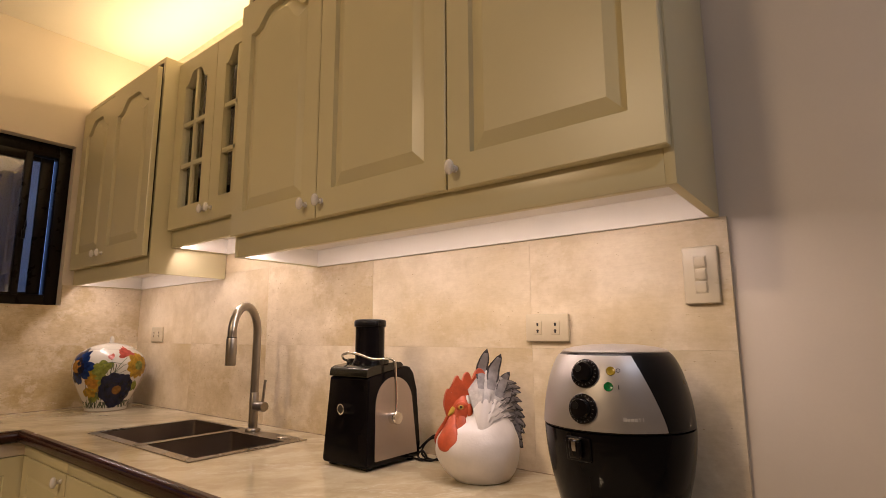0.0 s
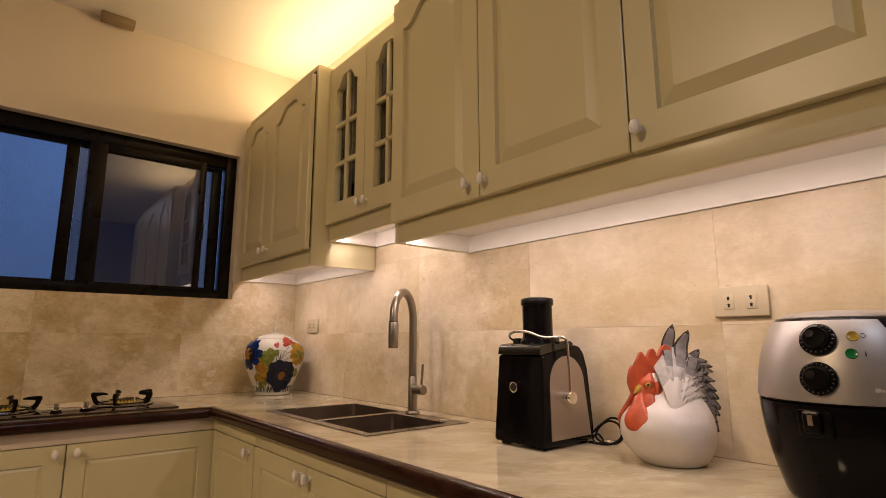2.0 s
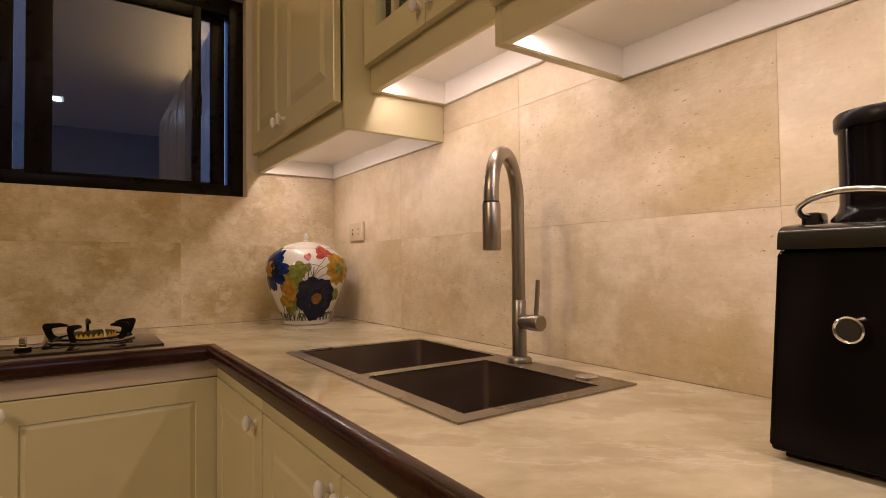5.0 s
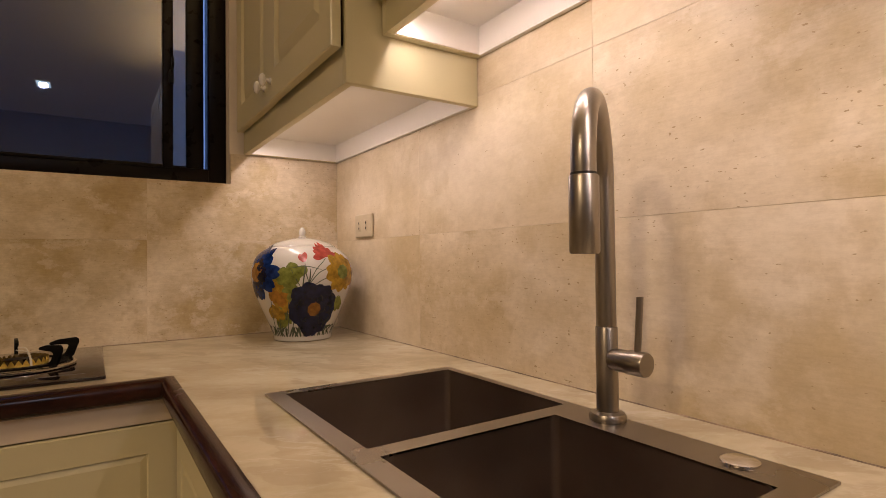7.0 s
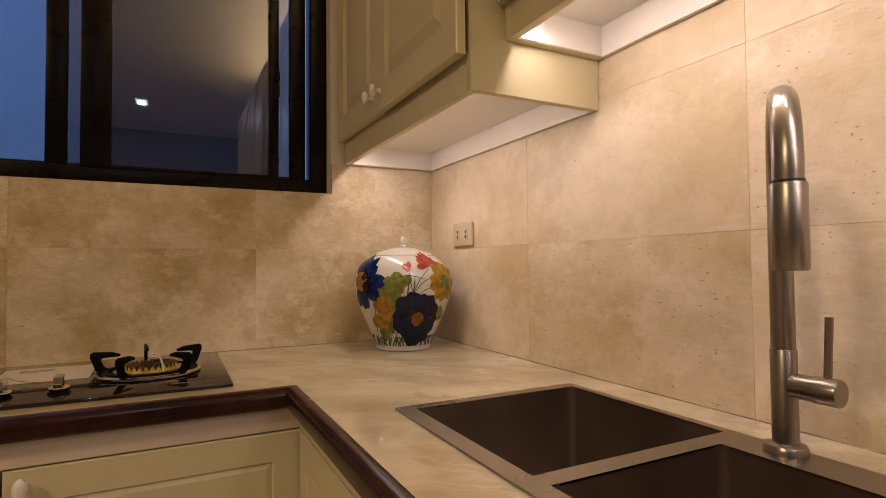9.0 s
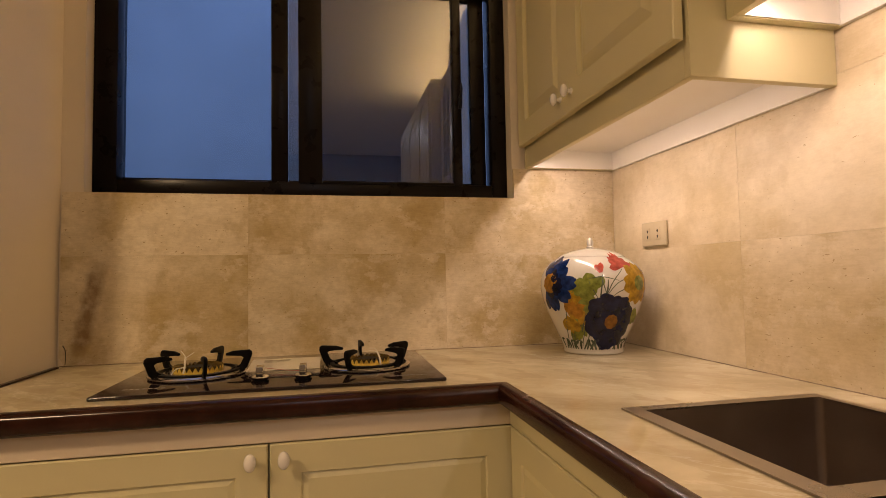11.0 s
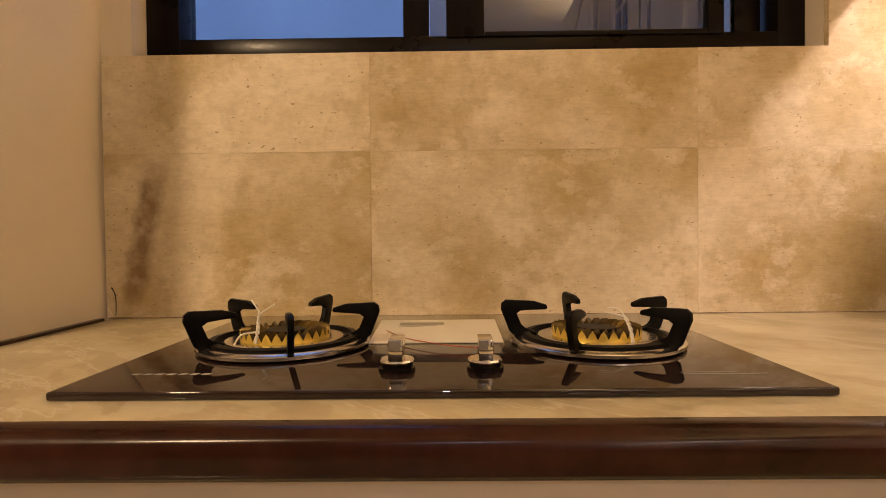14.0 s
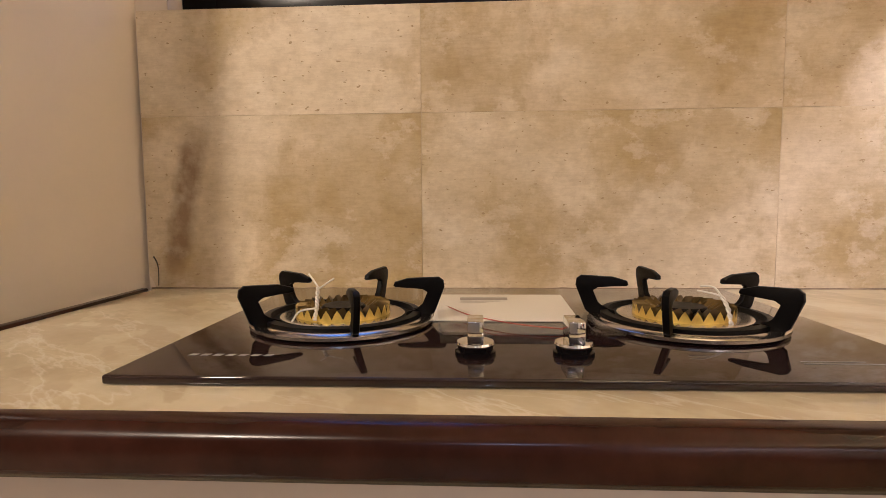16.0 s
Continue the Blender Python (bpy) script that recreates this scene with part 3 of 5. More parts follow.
def edging(path, flip=1):
    bm = bmesh.new()
    p = [Vector((*q, 0)) for q in path]
    rings = []
    for i, q in enumerate(p):
        d0 = (q - p[i - 1]).normalized() if i else (p[1] - q).normalized()
        d1 = (p[i + 1] - q).normalized() if i + 1 < len(p) else d0
        n0, n1 = Vector((d0.y, -d0.x, 0)) * flip, Vector((d1.y, -d1.x, 0)) * flip
        n = (n0 + n1) / (1 + n0.dot(n1))
        rings.append([bm.verts.new((q.x + n.x * o, q.y + n.y * o, z)) for o, z in NOSE])
    for a, b in zip(rings, rings[1:]):
        bridge(bm, a, b)
    bm.faces.new(rings[0])
    bm.faces.new(rings[-1][::-1])
    return bm


part("edging", edging([(FRONT_X, LEFT + 0.004), (FRONT_X, FRONT_Y), (2.840, FRONT_Y)]), M_EDGE, top, "dark brown rounded edging")
part("end_strip", boxes((0.03, FRONT_X + 0.02, LEFT - 0.014, LEFT - 0.001, 0.87, 0.905), bevel=0.002), M_EDGE, top, "dark brown strip along the counter end")

# ---- sink and tap ----
sink = thing("kitchen_sink", "brushed steel double-bowl sink set in the worktop", "sink", (1.21, -0.29, 0.70))
bowls = ((0.864, 1.196, -0.452, -0.106), (1.228, 1.538, -0.450, -0.158))
xs = [SX0, 0.864, 1.196, 1.228, 1.538, SX1]
ys = [SY0, -0.452, -0.450, -0.158, -0.106, SY1]
bm = cells(xs, ys, lambda i, j: not ((i == 1 and 1 <= j <= 3) or (i == 3 and j == 2)), 0.9005, 0.9035)
part("rim", bm, M_STEEL, sink)
for x0, x1, y0, y1 in bowls:
    bm = bmesh.new()
    box(bm, x0, x1, y0, y1, 0.70, 0.9032)
    bmesh.ops.delete(bm, geom=[f for f in bm.faces if f.normal.z > 0.9], context="FACES")
    e = [e for e in bm.edges if len(e.link_faces) == 2]
    bmesh.ops.bevel(bm, geom=e, offset=0.012, segments=4, affect="EDGES", profile=0.5)
    bowl = part("bowl", bm, M_SINK, sink)
    bm = bmesh.new()
    lathe(bm, [(0.045, 0.7005), (0.045, 0.7035), (0.036, 0.7045), (0.032, 0.7015), (0.0, 0.7015)], Matrix.Translation(((x0 + x1) / 2, (y0 + y1) / 2, 0)), 28, caps=False)
    part("drain", bm, M_STEEL, bowl, "round steel drain")
for k in range(3):
    for s in (-1, 1):
        part("overflow_slot", boxes((1.5355, 1.5370, -0.31 + s * 0.024 - 0.018, -0.31 + s * 0.024 + 0.018, 0.845 + k * 0.012, 0.850 + k * 0.012)), M_HOLE, sink, "dark overflow slot")
bm = bmesh.new()
lathe(bm, [(0.0, 0), (0.006, 0), (0.006, 0.003), (0.0, 0.004)], Matrix.Translation((1.5365, -0.31, 0.8595)) @ pose(0, 0, 0, 0, -90), 12, caps=False)
part("overflow_screw", bm, M_CHROME, sink)
bm = bmesh.new()
lathe(bm, [(0.021, 0.9036), (0.021, 0.906), (0.018, 0.9075), (0.0, 0.908)], Matrix.Translation((1.482, -0.122, 0)), 28, caps=False)
part("drain_button", bm, M_CHROME, sink, "round drain control button")

TX, TY = 1.289, -0.113
tap = thing("kitchen_tap", "tall brushed steel pull-out tap beside the sink", "tap", (TX, TY, 0.9035))
mt = Matrix.Translation((TX, TY, 0))
bm = bmesh.new()
lathe(bm, [(0.0265, 0.9037), (0.0265, 0.909), (0.024, 0.914), (0.0158, 0.917)], mt, 32)
part("base_ring", bm, M_STEEL, tap)
bm = bmesh.new()
lathe(bm, [(0.0158, 0.917), (0.0158, 1.037), (0.0152, 1.038)], mt, 32)
part("stem", bm, M_STEEL, tap)
d = Vector((0.104, -0.161, 0)).normalized()
R, ZC = 0.0955, 1.246
path = [Vector((TX, TY, z)) for z in (1.0385, 1.10, 1.18)]
path += [Vector((TX, TY, ZC)) + d * (R - R * math.cos(a)) + Vector((0, 0, R * math.sin(a))) for a in [math.pi * k / 24 for k in range(25)]]
path += [Vector((TX, TY, 0)) + d * 2 * R + Vector((0, 0, z)) for z in (1.242, 1.2345)]
bm = bmesh.new()
tube(bm, path, 0.0145, 24)
part("spout", bm, M_STEEL, tap)
bm = bmesh.new()
mh = Matrix.Translation((TX + d.x * 2 * R, TY + d.y * 2 * R, 0))
lathe(bm, [(0.012, 1.143), (0.0155, 1.143), (0.0172, 1.146), (0.0172, 1.230), (0.0162, 1.232)], mh, 28)
head = part("spray_head", bm, M_STEEL, tap)
bm = bmesh.new()
lathe(bm, [(0.0150, 1.2315), (0.0150, 1.235)], mh, 28)
part("seal_ring", bm, M_HOLE, head, "black ring")
bm = bmesh.new()
lathe(bm, [(0.0162, 0.012), (0.0162, 0.038)], Matrix.Translation((TX, TY, 0.992)) @ pose(0, 0, 0, 0, 90), 24)
lathe(bm, [(0.0172, 0.0385), (0.0172, 0.065), (0.016, 0.067)], Matrix.Translation((TX, TY, 0.992)) @ pose(0, 0, 0, 0, 90), 24)
handle = part("handle_body", bm, M_STEEL, tap)
bm = bmesh.new()
tube(bm, [(TX + 0.052, TY, 1.0), (TX + 0.052, TY + 0.004, 1.04), (TX + 0.052, TY + 0.008, 1.083)], 0.0048, 12)
part("lever", bm, M_STEEL, handle)

# ---- switches and sockets ----


def wall_plate(name, label, x0, x1, z0, z1, uprights, kind):
    c = thing(name, label, "socket" if kind == "socket" else "switch", ((x0 + x1) / 2, 0, z0))
    p = part("plate", boxes((x0, x1, -0.011, -0.001, z0, z1), bevel=0.004, seg=3), M_PLATE, c)
    for (a, b, lo, hi) in uprights:
        mod = part("module", boxes((a, b, -0.0125, -0.010, lo, hi), bevel=0.0008), M_PLATE, p)
        if kind == "socket":
            mx, mz = (a + b) / 2, (lo + hi) / 2
            bm = boxes((mx - 0.0022, mx + 0.0022, -0.0132, -0.012, mz + 0.004, mz + 0.0125), (mx - 0.0022, mx + 0.0022, -0.0132, -0.012, mz - 0.0125, mz - 0.004))
            for s in (-1, 1):
                prism(bm, [(-0.004, 0), (0.004, 0), (0, -0.005)], on_south(mx, -0.012, mz + s * 0.008 + 0.002), 0.0012)
            part("slot", bm, M_HOLE, c, "black socket slots")
        else:
            bm = boxes((a + 0.002, b - 0.002, -0.0165, -0.012, lo + 0.002, hi - 0.002), bevel=0.0015)
            for v in bm.verts:
                if v.co.z < (lo + hi) / 2 and v.co.y < -0.014:
                    v.co.y += 0.0025
            part("rocker", bm, M_PLATE, c)


wall_plate("wall_socket", "ivory double wall socket on the tiled splashback", 2.350, 2.470, 1.221, 1.291, ((2.374, 2.397, 1.239, 1.273), (2.423, 2.446, 1.239, 1.273)), "socket")
wall_plate("wall_socket", "ivory double wall socket near the tiled corner", 0.180, 0.300, 1.211, 1.285, ((0.203, 0.227, 1.230, 1.266), (0.253, 0.277, 1.230, 1.266)), "socket")
wall_plate("light_switch", "ivory wall switch plate with three rockers", 2.743, 2.814, 1.302, 1.426, ((2.766, 2.792, 1.3785, 1.4045), (2.766, 2.792, 1.3515, 1.3775), (2.766, 2.792, 1.3245, 1.3505)), "switch")

# ---- window ----
win = thing("window_1", "dark bronze aluminium sliding window with a tinted sash", "window", (-0.05, -1.04, 1.39))
win["kind"] = "structure"
WY0, WY1, WZ0, WZ1 = -1.653, -0.365, 1.3885, 2.191
FX0, FX1 = -0.135, -0.062
fr = part("frame", boxes((FX0, FX1, WY0, -1.588, WZ0, WZ1), (FX0, FX1, -0.418, WY1, WZ0, WZ1), (FX0, FX1, -1.588, -0.418, WZ0, 1.440), (FX0, FX1, -1.588, -0.418, 2.125, WZ1), bevel=0.002), M_FRAME, win)
sa = part("sash", boxes((-0.122, -0.104, -1.150, -1.097, 1.441, 2.124), (-0.122, -0.104, -1.587, -1.150, 2.102, 2.124), (-0.122, -0.104, -1.587, -1.150, 1.441, 1.452), bevel=0.002), M_FRAME, win)
part("pane", boxes((-0.115, -0.111, -1.586, -1.150, 1.452, 2.102)), M_CLEAR, sa, "fine dark fly screen")
sb = part("sash", boxes((-0.088, -0.058, -1.062, -0.988, 1.436, 2.130), (-0.088, -0.058, -0.553, -0.523, 1.436, 2.130), (-0.088, -0.058, -0.988, -0.553, 2.088, 2.130), (-0.088, -0.058, -0.988, -0.553, 1.436, 1.446), bevel=0.002), M_FRAME, win)
part("pane", boxes((-0.075, -0.071, -0.988, -0.553, 1.446, 2.088)), M_TINT, sb, "dark tinted reflecting pane")
sc = part("sash", boxes((-0.122, -0.104, -0.480, -0.427, 1.441, 2.124), (-0.122, -0.104, -1.096, -0.480, 1.441, 1.452), (-0.122, -0.104, -1.096, -0.480, 2.102, 2.124), bevel=0.002), M_FRAME, win)
part("pane", boxes((-0.115, -0.111, -1.096, -0.480, 1.452, 2.102)), M_TINTB, sc, "smoky tinted pane")
bm = boxes((-0.058, -0.046, -0.536, -0.522, 1.700, 1.745), bevel=0.003)
prism(bm, [(-0.006, 0.0), (0.002, -0.004), (0.006, 0.03), (0.004, 0.052), (-0.001, 0.054), (-0.002, 0.03)], Matrix.Translation((-0.050, -0.527, 1.735)) @ pose(0, 0, 0, 90, 0, 90), 0.006, bevel=0.001)
part("latch", bm, M_BLACKM, sb, "small black latch")

# ---- door at the counter end ----
door = thing("door_1", "dark stained wooden door standing ajar with a steel knob", "door", (0.29, -2.2, 0))
door["kind"] = "structure"
part("leaf", boxes((0.292, 0.332, -2.59, -1.779, 0.01, 2.10), bevel=0.002), M_DOORWOOD, door)
part("latch_plate", boxes((0.300, 0.324, -1.7795, -1.7770, 1.034, 1.092), bevel=0.0008), M_STEEL, door, "steel latch plate with two screws")
bm = bmesh.new()
prism(bm, [(-0.007, -0.009), (0.007, -0.009), (0.007, 0.009), (-0.004, 0.009)], Matrix.Translation((0.313, -1.7772, 1.063)) @ pose(0, 0, 0, -90), 0.012)
part("latch_bolt", bm, M_CHROME, door)
for dz in (-0.022, 0.022):
    bm = bmesh.new()
    lathe(bm, [(0.0035, 0), (0.003, 0.0012), (0, 0.0014)], Matrix.Translation((0.312, -1.777, 1.063 + dz)) @ pose(0, 0, 0, -90), 10, caps=False)
    part("screw", bm, M_CHROME, door)
bm = bmesh.new()
lathe(bm, [(0.016, 0), (0.015, 0.006), (0.010, 0.012), (0.0105, 0.018), (0.020, 0.026), (0.0255, 0.036), (0.0245, 0.047), (0.016, 0.053), (0, 0.054)], Matrix.Translation((0.291, -1.795, 1.063)) @ pose(0, 0, 0, 0, -90), 24, caps=False)
part("door_knob", bm, M_STEEL, door, "round brushed steel knob")
bm = bmesh.new()
lathe(bm, [(0.016, 0), (0.015, 0.006), (0.010, 0.012), (0.0105, 0.018), (0.020, 0.026), (0.0255, 0.036), (0.0245, 0.047), (0.016, 0.053), (0, 0.054)], Matrix.Translation((0.333, -1.839, 1.063)) @ pose(0, 0, 0, 0, 90), 24, caps=False)
part("door_knob", bm, M_STEEL, door, "round brushed steel knob")

# small fittings on the ceiling
solid("junction_box", boxes((0.01, 0.065, -1.09, -0.945, 2.715, CEIL - 0.001), bevel=0.006), surface("beige_brown_box", (0.30, 0.22, 0.12), 0.6), "small beige box where wall meets ceiling", "junction box")
c = thing("ceiling_light", "small square cool white ceiling light", "ceiling light", (3.95, -1.1, 2.74))
part("frame", boxes((3.84, 4.06, -1.16, -1.04, 2.742, CEIL - 0.001), bevel=0.003), M_WHITE, c)
part("diffuser", boxes((3.85, 4.05, -1.15, -1.05, 2.739, 2.7415)), M_PANEL, c, "glowing cool diffuser")
# invented housing for the warm fill lamp, out of view
c = thing("ceiling_light", "unseen square ceiling lamp added as warm fill", "ceiling light", (2.0, -2.95, 2.74))
part("frame", boxes((1.84, 2.16, -3.11, -2.79, 2.742, CEIL - 0.001), bevel=0.003), M_WHITE, c)
part("diffuser", boxes((1.85, 2.15, -3.1, -2.8, 2.739, 2.7415)), M_FILL, c, "glowing face of the added fill")

# uneven sealant where the worktop meets the tiles
M_SEAL = surface("old_sealant", (0.26, 0.19, 0.12), 0.7, vary=0.6, scale=25, fine=90, bump=0.3)
bm = bmesh.new()
tube(bm, [(0.02 + 0.02 * k, -0.0008 + 0.0006 * noise.noise(Vector((k * 0.7, 0, 0))), 0.9004 + 0.0008 * noise.noise(Vector((k * 0.5, 3, 0)))) for k in range(142)], [0.0016 + 0.0009 * noise.noise(Vector((k * 0.9, 7, 1))) for k in range(142)], 6)
solid("trim", bm, M_SEAL, "uneven brown sealant line along the splashback", "sealant", "structure")
bm = bmesh.new()
tube(bm, [(0.0008 + 0.0006 * noise.noise(Vector((k * 0.7, 9, 0))), -1.70 + 0.02 * k, 0.9004 + 0.0008 * noise.noise(Vector((k * 0.5, 5, 0)))) for k in range(85)], [0.0014 + 0.0008 * noise.noise(Vector((k * 0.9, 2, 1))) for k in range(85)], 6)
solid("trim", bm, M_SEAL, "uneven brown sealant line along the splashback", "sealant", "structure")

# tumblers behind the glazed doors
glass_mat = glass("tumbler_glass", (0.90, 0.91, 0.88), 0.03, 0.06)
for x, y, z in ((0.95, -0.15, 1.957), (1.04, -0.14, 1.957), (1.24, -0.15, 1.957), (1.33, -0.13, 1.957), (0.96, -0.13, 1.679), (1.05, -0.15, 1.679), (1.22, -0.14, 1.679), (1.36, -0.14, 1.679)):
    bm = bmesh.new()
    lathe(bm, [(0.026, 0.0), (0.028, 0.002), (0.034, 0.105), (0.0325, 0.1055), (0.0265, 0.008), (0.0, 0.008)], Matrix.Translation((x, y, z)), 20, caps=False)
    solid("tumbler", bm, glass_mat, "clear drinking glass on a shelf of the glazed cabinet", "glass", group="tumblers in the glazed cabinet")


# ---- hob ----
HZ = 0.9085
hob = thing("gas_hob", "two-burner gas hob with black glass top and iron pan supports", "hob", (0.28, -1.071, 0.9))
bm = bmesh.new()
box(bm, 0.050, 0.512, -1.428, -0.714, 0.9005, HZ, 0.0022, 3)
part("glass_top", bm, M_GLASSTOP, hob)
bm = bmesh.new()
for s in range(7):
    y = -1.386 + s * 0.0120
    prism(bm, [(0, 0), (0.0075, 0), (0.0095, 0.006), (0.002, 0.006)], Matrix.Translation((0.453, y, HZ + 0.0001)) @ pose(0, 0, 0, 0, 0, 90), 0.0002)
part("maker_mark", bm, M_GREY, hob, "row of small grey printed bars")
bm = boxes((0.462, 0.464, -0.832, -0.749, HZ + 0.0001, HZ + 0.0003), (0.456, 0.4575, -0.832, -0.777, HZ + 0.0001, HZ + 0.0003))
part("printed_line", bm, M_GREY, hob, "thin grey printed lines")

PRONG = [(0.074, 0.9125), (0.100, 0.9125), (0.110, 0.9204), (0.1215, 0.9502), (0.1205, 0.9581), (0.115, 0.9623), (0.078, 0.9609), (0.062, 0.9562), (0.0605, 0.9520), (0.063, 0.9502), (0.096, 0.9492), (0.1025, 0.9446), (0.096, 0.9288), (0.090, 0.9237), (0.076, 0.9209)]


def burner(cx, cy, turn):
    mc = Matrix.Translation((cx, cy, 0))
    bm = bmesh.new()
    lathe(bm, [(0.084, HZ), (0.103, HZ + 0.0005), (0.1075, HZ + 0.003), (0.1075, HZ + 0.0065), (0.103, HZ + 0.0095), (0.095, HZ + 0.0095), (0.086, HZ + 0.005)], mc, 56, caps=False)
    b = part("burner_ring", bm, M_RING, hob, "bright steel drip ring")
    bm = bmesh.new()
    lathe(bm, [(0.0925, HZ + 0.007), (0.0925, HZ + 0.0125), (0.084, HZ + 0.0135), (0.081, HZ + 0.008), (0.040, HZ + 0.004)], mc, 48, caps=False)
    part("support_ring", bm, M_IRON, b, "black enamelled ring")
    bm = bmesh.new()
    lathe(bm, [(0.030, HZ + 0.006), (0.071, HZ + 0.007), (0.0735, HZ + 0.0105), (0.070, HZ + 0.0115), (0.050, HZ + 0.0105), (0.030, HZ + 0.010)], mc, 40, caps=False)
    part("burner_pan", bm, M_RING, b, "polished inner disc")
    bm = bmesh.new()
    n = 28
    seg = n * 4
    low, high, top, inn = [], [], [], []
    for k in range(seg):
        a = 2 * math.pi * k / seg
        s = (0, 0.6, 1, 0.6)[k % 4]
        c, d = math.cos(a), math.sin(a)
        low.append(bm.verts.new(mc @ Vector((0.0555 * c, 0.0555 * d, HZ + 0.009))))
        high.append(bm.verts.new(mc @ Vector((0.0555 * c, 0.0555 * d, HZ + 0.0135 + 0.0105 * s))))
        a2 = a + 0.13
        top.append(bm.verts.new(mc @ Vector((0.042 * math.cos(a2), 0.042 * math.sin(a2), HZ + 0.0165 + 0.0085 * s))))
        inn.append(bm.verts.new(mc @ Vector((0.031 * math.cos(a2), 0.031 * math.sin(a2), HZ + 0.016))))
    bridge(bm, low, high)
    bridge(bm, high, top, True, 1)
    bridge(bm, top, inn, True, 1)
    bm.faces.new(inn).material_index = 1
    part("flame_ring", bm, [M_BRASS, M_BRASSD], b, "toothed brass flame ring")
    bm = bmesh.new()
    lathe(bm, [(0.0, HZ + 0.021), (0.024, HZ + 0.021), (0.026, HZ + 0.019), (0.026, HZ + 0.016)], mc, 28, caps=False)
    part("burner_cap", bm, M_IRON, b)
    for k in range(5):
        a = turn + 72 * k
        m = mc @ pose(0, 0, 0, 0, 0, a) @ Matrix(((1, 0, 0, 0), (0, 0, 1, -0.0035), (0, 1, 0, 0), (0, 0, 0, 1)))
        bm = bmesh.new()
        prism(bm, PRONG, m, 0.007, bevel=0.0012)
        part("pan_support", bm, M_IRON, b, "black iron pan support prong")
    return b


burner(0.305, -1.273, 20)
burner(0.305, -0.874, -29)


def control(cx, cy):
    mc = Matrix.Translation((cx, cy, 0))
    bm = bmesh.new()
    lathe(bm, [(0.019, HZ), (0.019, HZ + 0.004), (0.0165, HZ + 0.005), (0.0165, HZ + 0.009), (0.0, HZ + 0.009)], mc, 28, caps=False)
    k = part("control_base", bm, M_BLACK, hob)
    bm = bmesh.new()
    lathe(bm, [(0.0, HZ + 0.009), (0.0172, HZ + 0.009), (0.0180, HZ + 0.0105), (0.0172, HZ + 0.0125), (0.0, HZ + 0.013)], mc, 32, caps=False)
    part("control_disc", bm, M_CHROME, k, "chrome disc")
    part("control_grip", boxes((cx - 0.0165, cx + 0.0165, cy - 0.0075, cy + 0.0075, HZ + 0.0127, HZ + 0.034), bevel=0.0012), M_CHROME, k, "upright chrome grip")


control(0.440, -1.116)
control(0.440, -1.025)

bag = thing("plastic_bag", "clear plastic bag with a folded leaflet lying on the hob", "bag", (0.27, -1.08, HZ))
bm = bmesh.new()
rows = []
for i in range(12):
    r = []
    for j in range(10):
        u, v = i / 11, j / 9
        x, y = 0.165 + 0.225 * u, -1.172 + 0.190 * v + 0.02 * u
        h = 0.0025 + 0.008 * (1 - u) + 0.006 * noise.noise(Vector((x * 28, y * 28, 3.1))) ** 2 + 0.002 * math.sin(math.pi * u) * math.sin(math.pi * v)
        r.append(bm.verts.new((x, y, HZ + 0.003 + h)))
    rows.append(r)
for a, b in zip(rows, rows[1:]):
    bridge(bm, a, b, False)
film_ = part("film", bm, glass("bag_film", (0.93, 0.92, 0.90), 0.15, 0.02, 1.12), bag, "crumpled clear film")
bm = boxes((0.170, 0.305, -1.166, -0.992, HZ + 0.0008, HZ + 0.0020))
for v in bm.verts:
    v.co.z += 0.008 * (0.305 - v.co.x) / 0.135
part("leaflet", bm, M_PAPER, bag, "pale printed leaflet")
bm = boxes((0.190, 0.205, -1.135, -1.070, HZ + 0.0023, HZ + 0.0025), (0.210, 0.212, -1.135, -1.08, HZ + 0.0023, HZ + 0.0025), (0.216, 0.218, -1.135, -1.10, HZ + 0.0023, HZ + 0.0025))
for v in bm.verts:
    v.co.z += 0.008 * (0.305 - v.co.x) / 0.135
part("print", bm, M_GREY, bag, "grey bars of print")
bm = bmesh.new()
tube(bm, smooth_path([(0.24, -1.150, HZ + 0.006), (0.30, -1.12, HZ + 0.007), (0.345, -1.07, HZ + 0.007), (0.36, -1.02, HZ + 0.005)], 6), 0.0008, 6)
part("thread", bm, M_RED, bag, "thin red thread")


def twine(label, pts, ends):
    c = thing("twine", label, "string", (pts[0][0], pts[0][1], pts[0][2]))
    bm = bmesh.new()
    base = smooth_path(pts, 8)
    for ph in (0, math.pi):
        tube(bm, [q + Vector((0.0014 * math.sin(k * 0.9 + ph), 0.0014 * math.cos(k * 0.9 + ph), 0)) for k, q in enumerate(base)], 0.0013, 6)
    part("twist", bm, M_STRING, c)
    for e in ends:
        bm = bmesh.new()
        tube(bm, smooth_path(e, 6), 0.0011, 6)
        part("loose_end", bm, M_STRING, c)


twine("white twisted twine tied round a brass burner", [(0.360, -1.292, 0.922), (0.357, -1.290, 0.936), (0.352, -1.291, 0.944), (0.350, -1.290, 0.957)],
      ([(0.350, -1.290, 0.957), (0.346, -1.296, 0.964), (0.341, -1.303, 0.971)], [(0.350, -1.290, 0.955), (0.346, -1.280, 0.962), (0.342, -1.274, 0.966)], [(0.358, -1.291, 0.935), (0.362, -1.308, 0.932), (0.359, -1.318, 0.920)]))
twine("white twisted twine tied round a brass burner", [(0.362, -0.846, 0.920), (0.358, -0.848, 0.936), (0.352, -0.852, 0.948)],
      ([(0.352, -0.852, 0.948), (0.345, -0.858, 0.957), (0.343, -0.871, 0.958)], [(0.352, -0.852, 0.948), (0.346, -0.858, 0.950), (0.342, -0.874, 0.953)]))

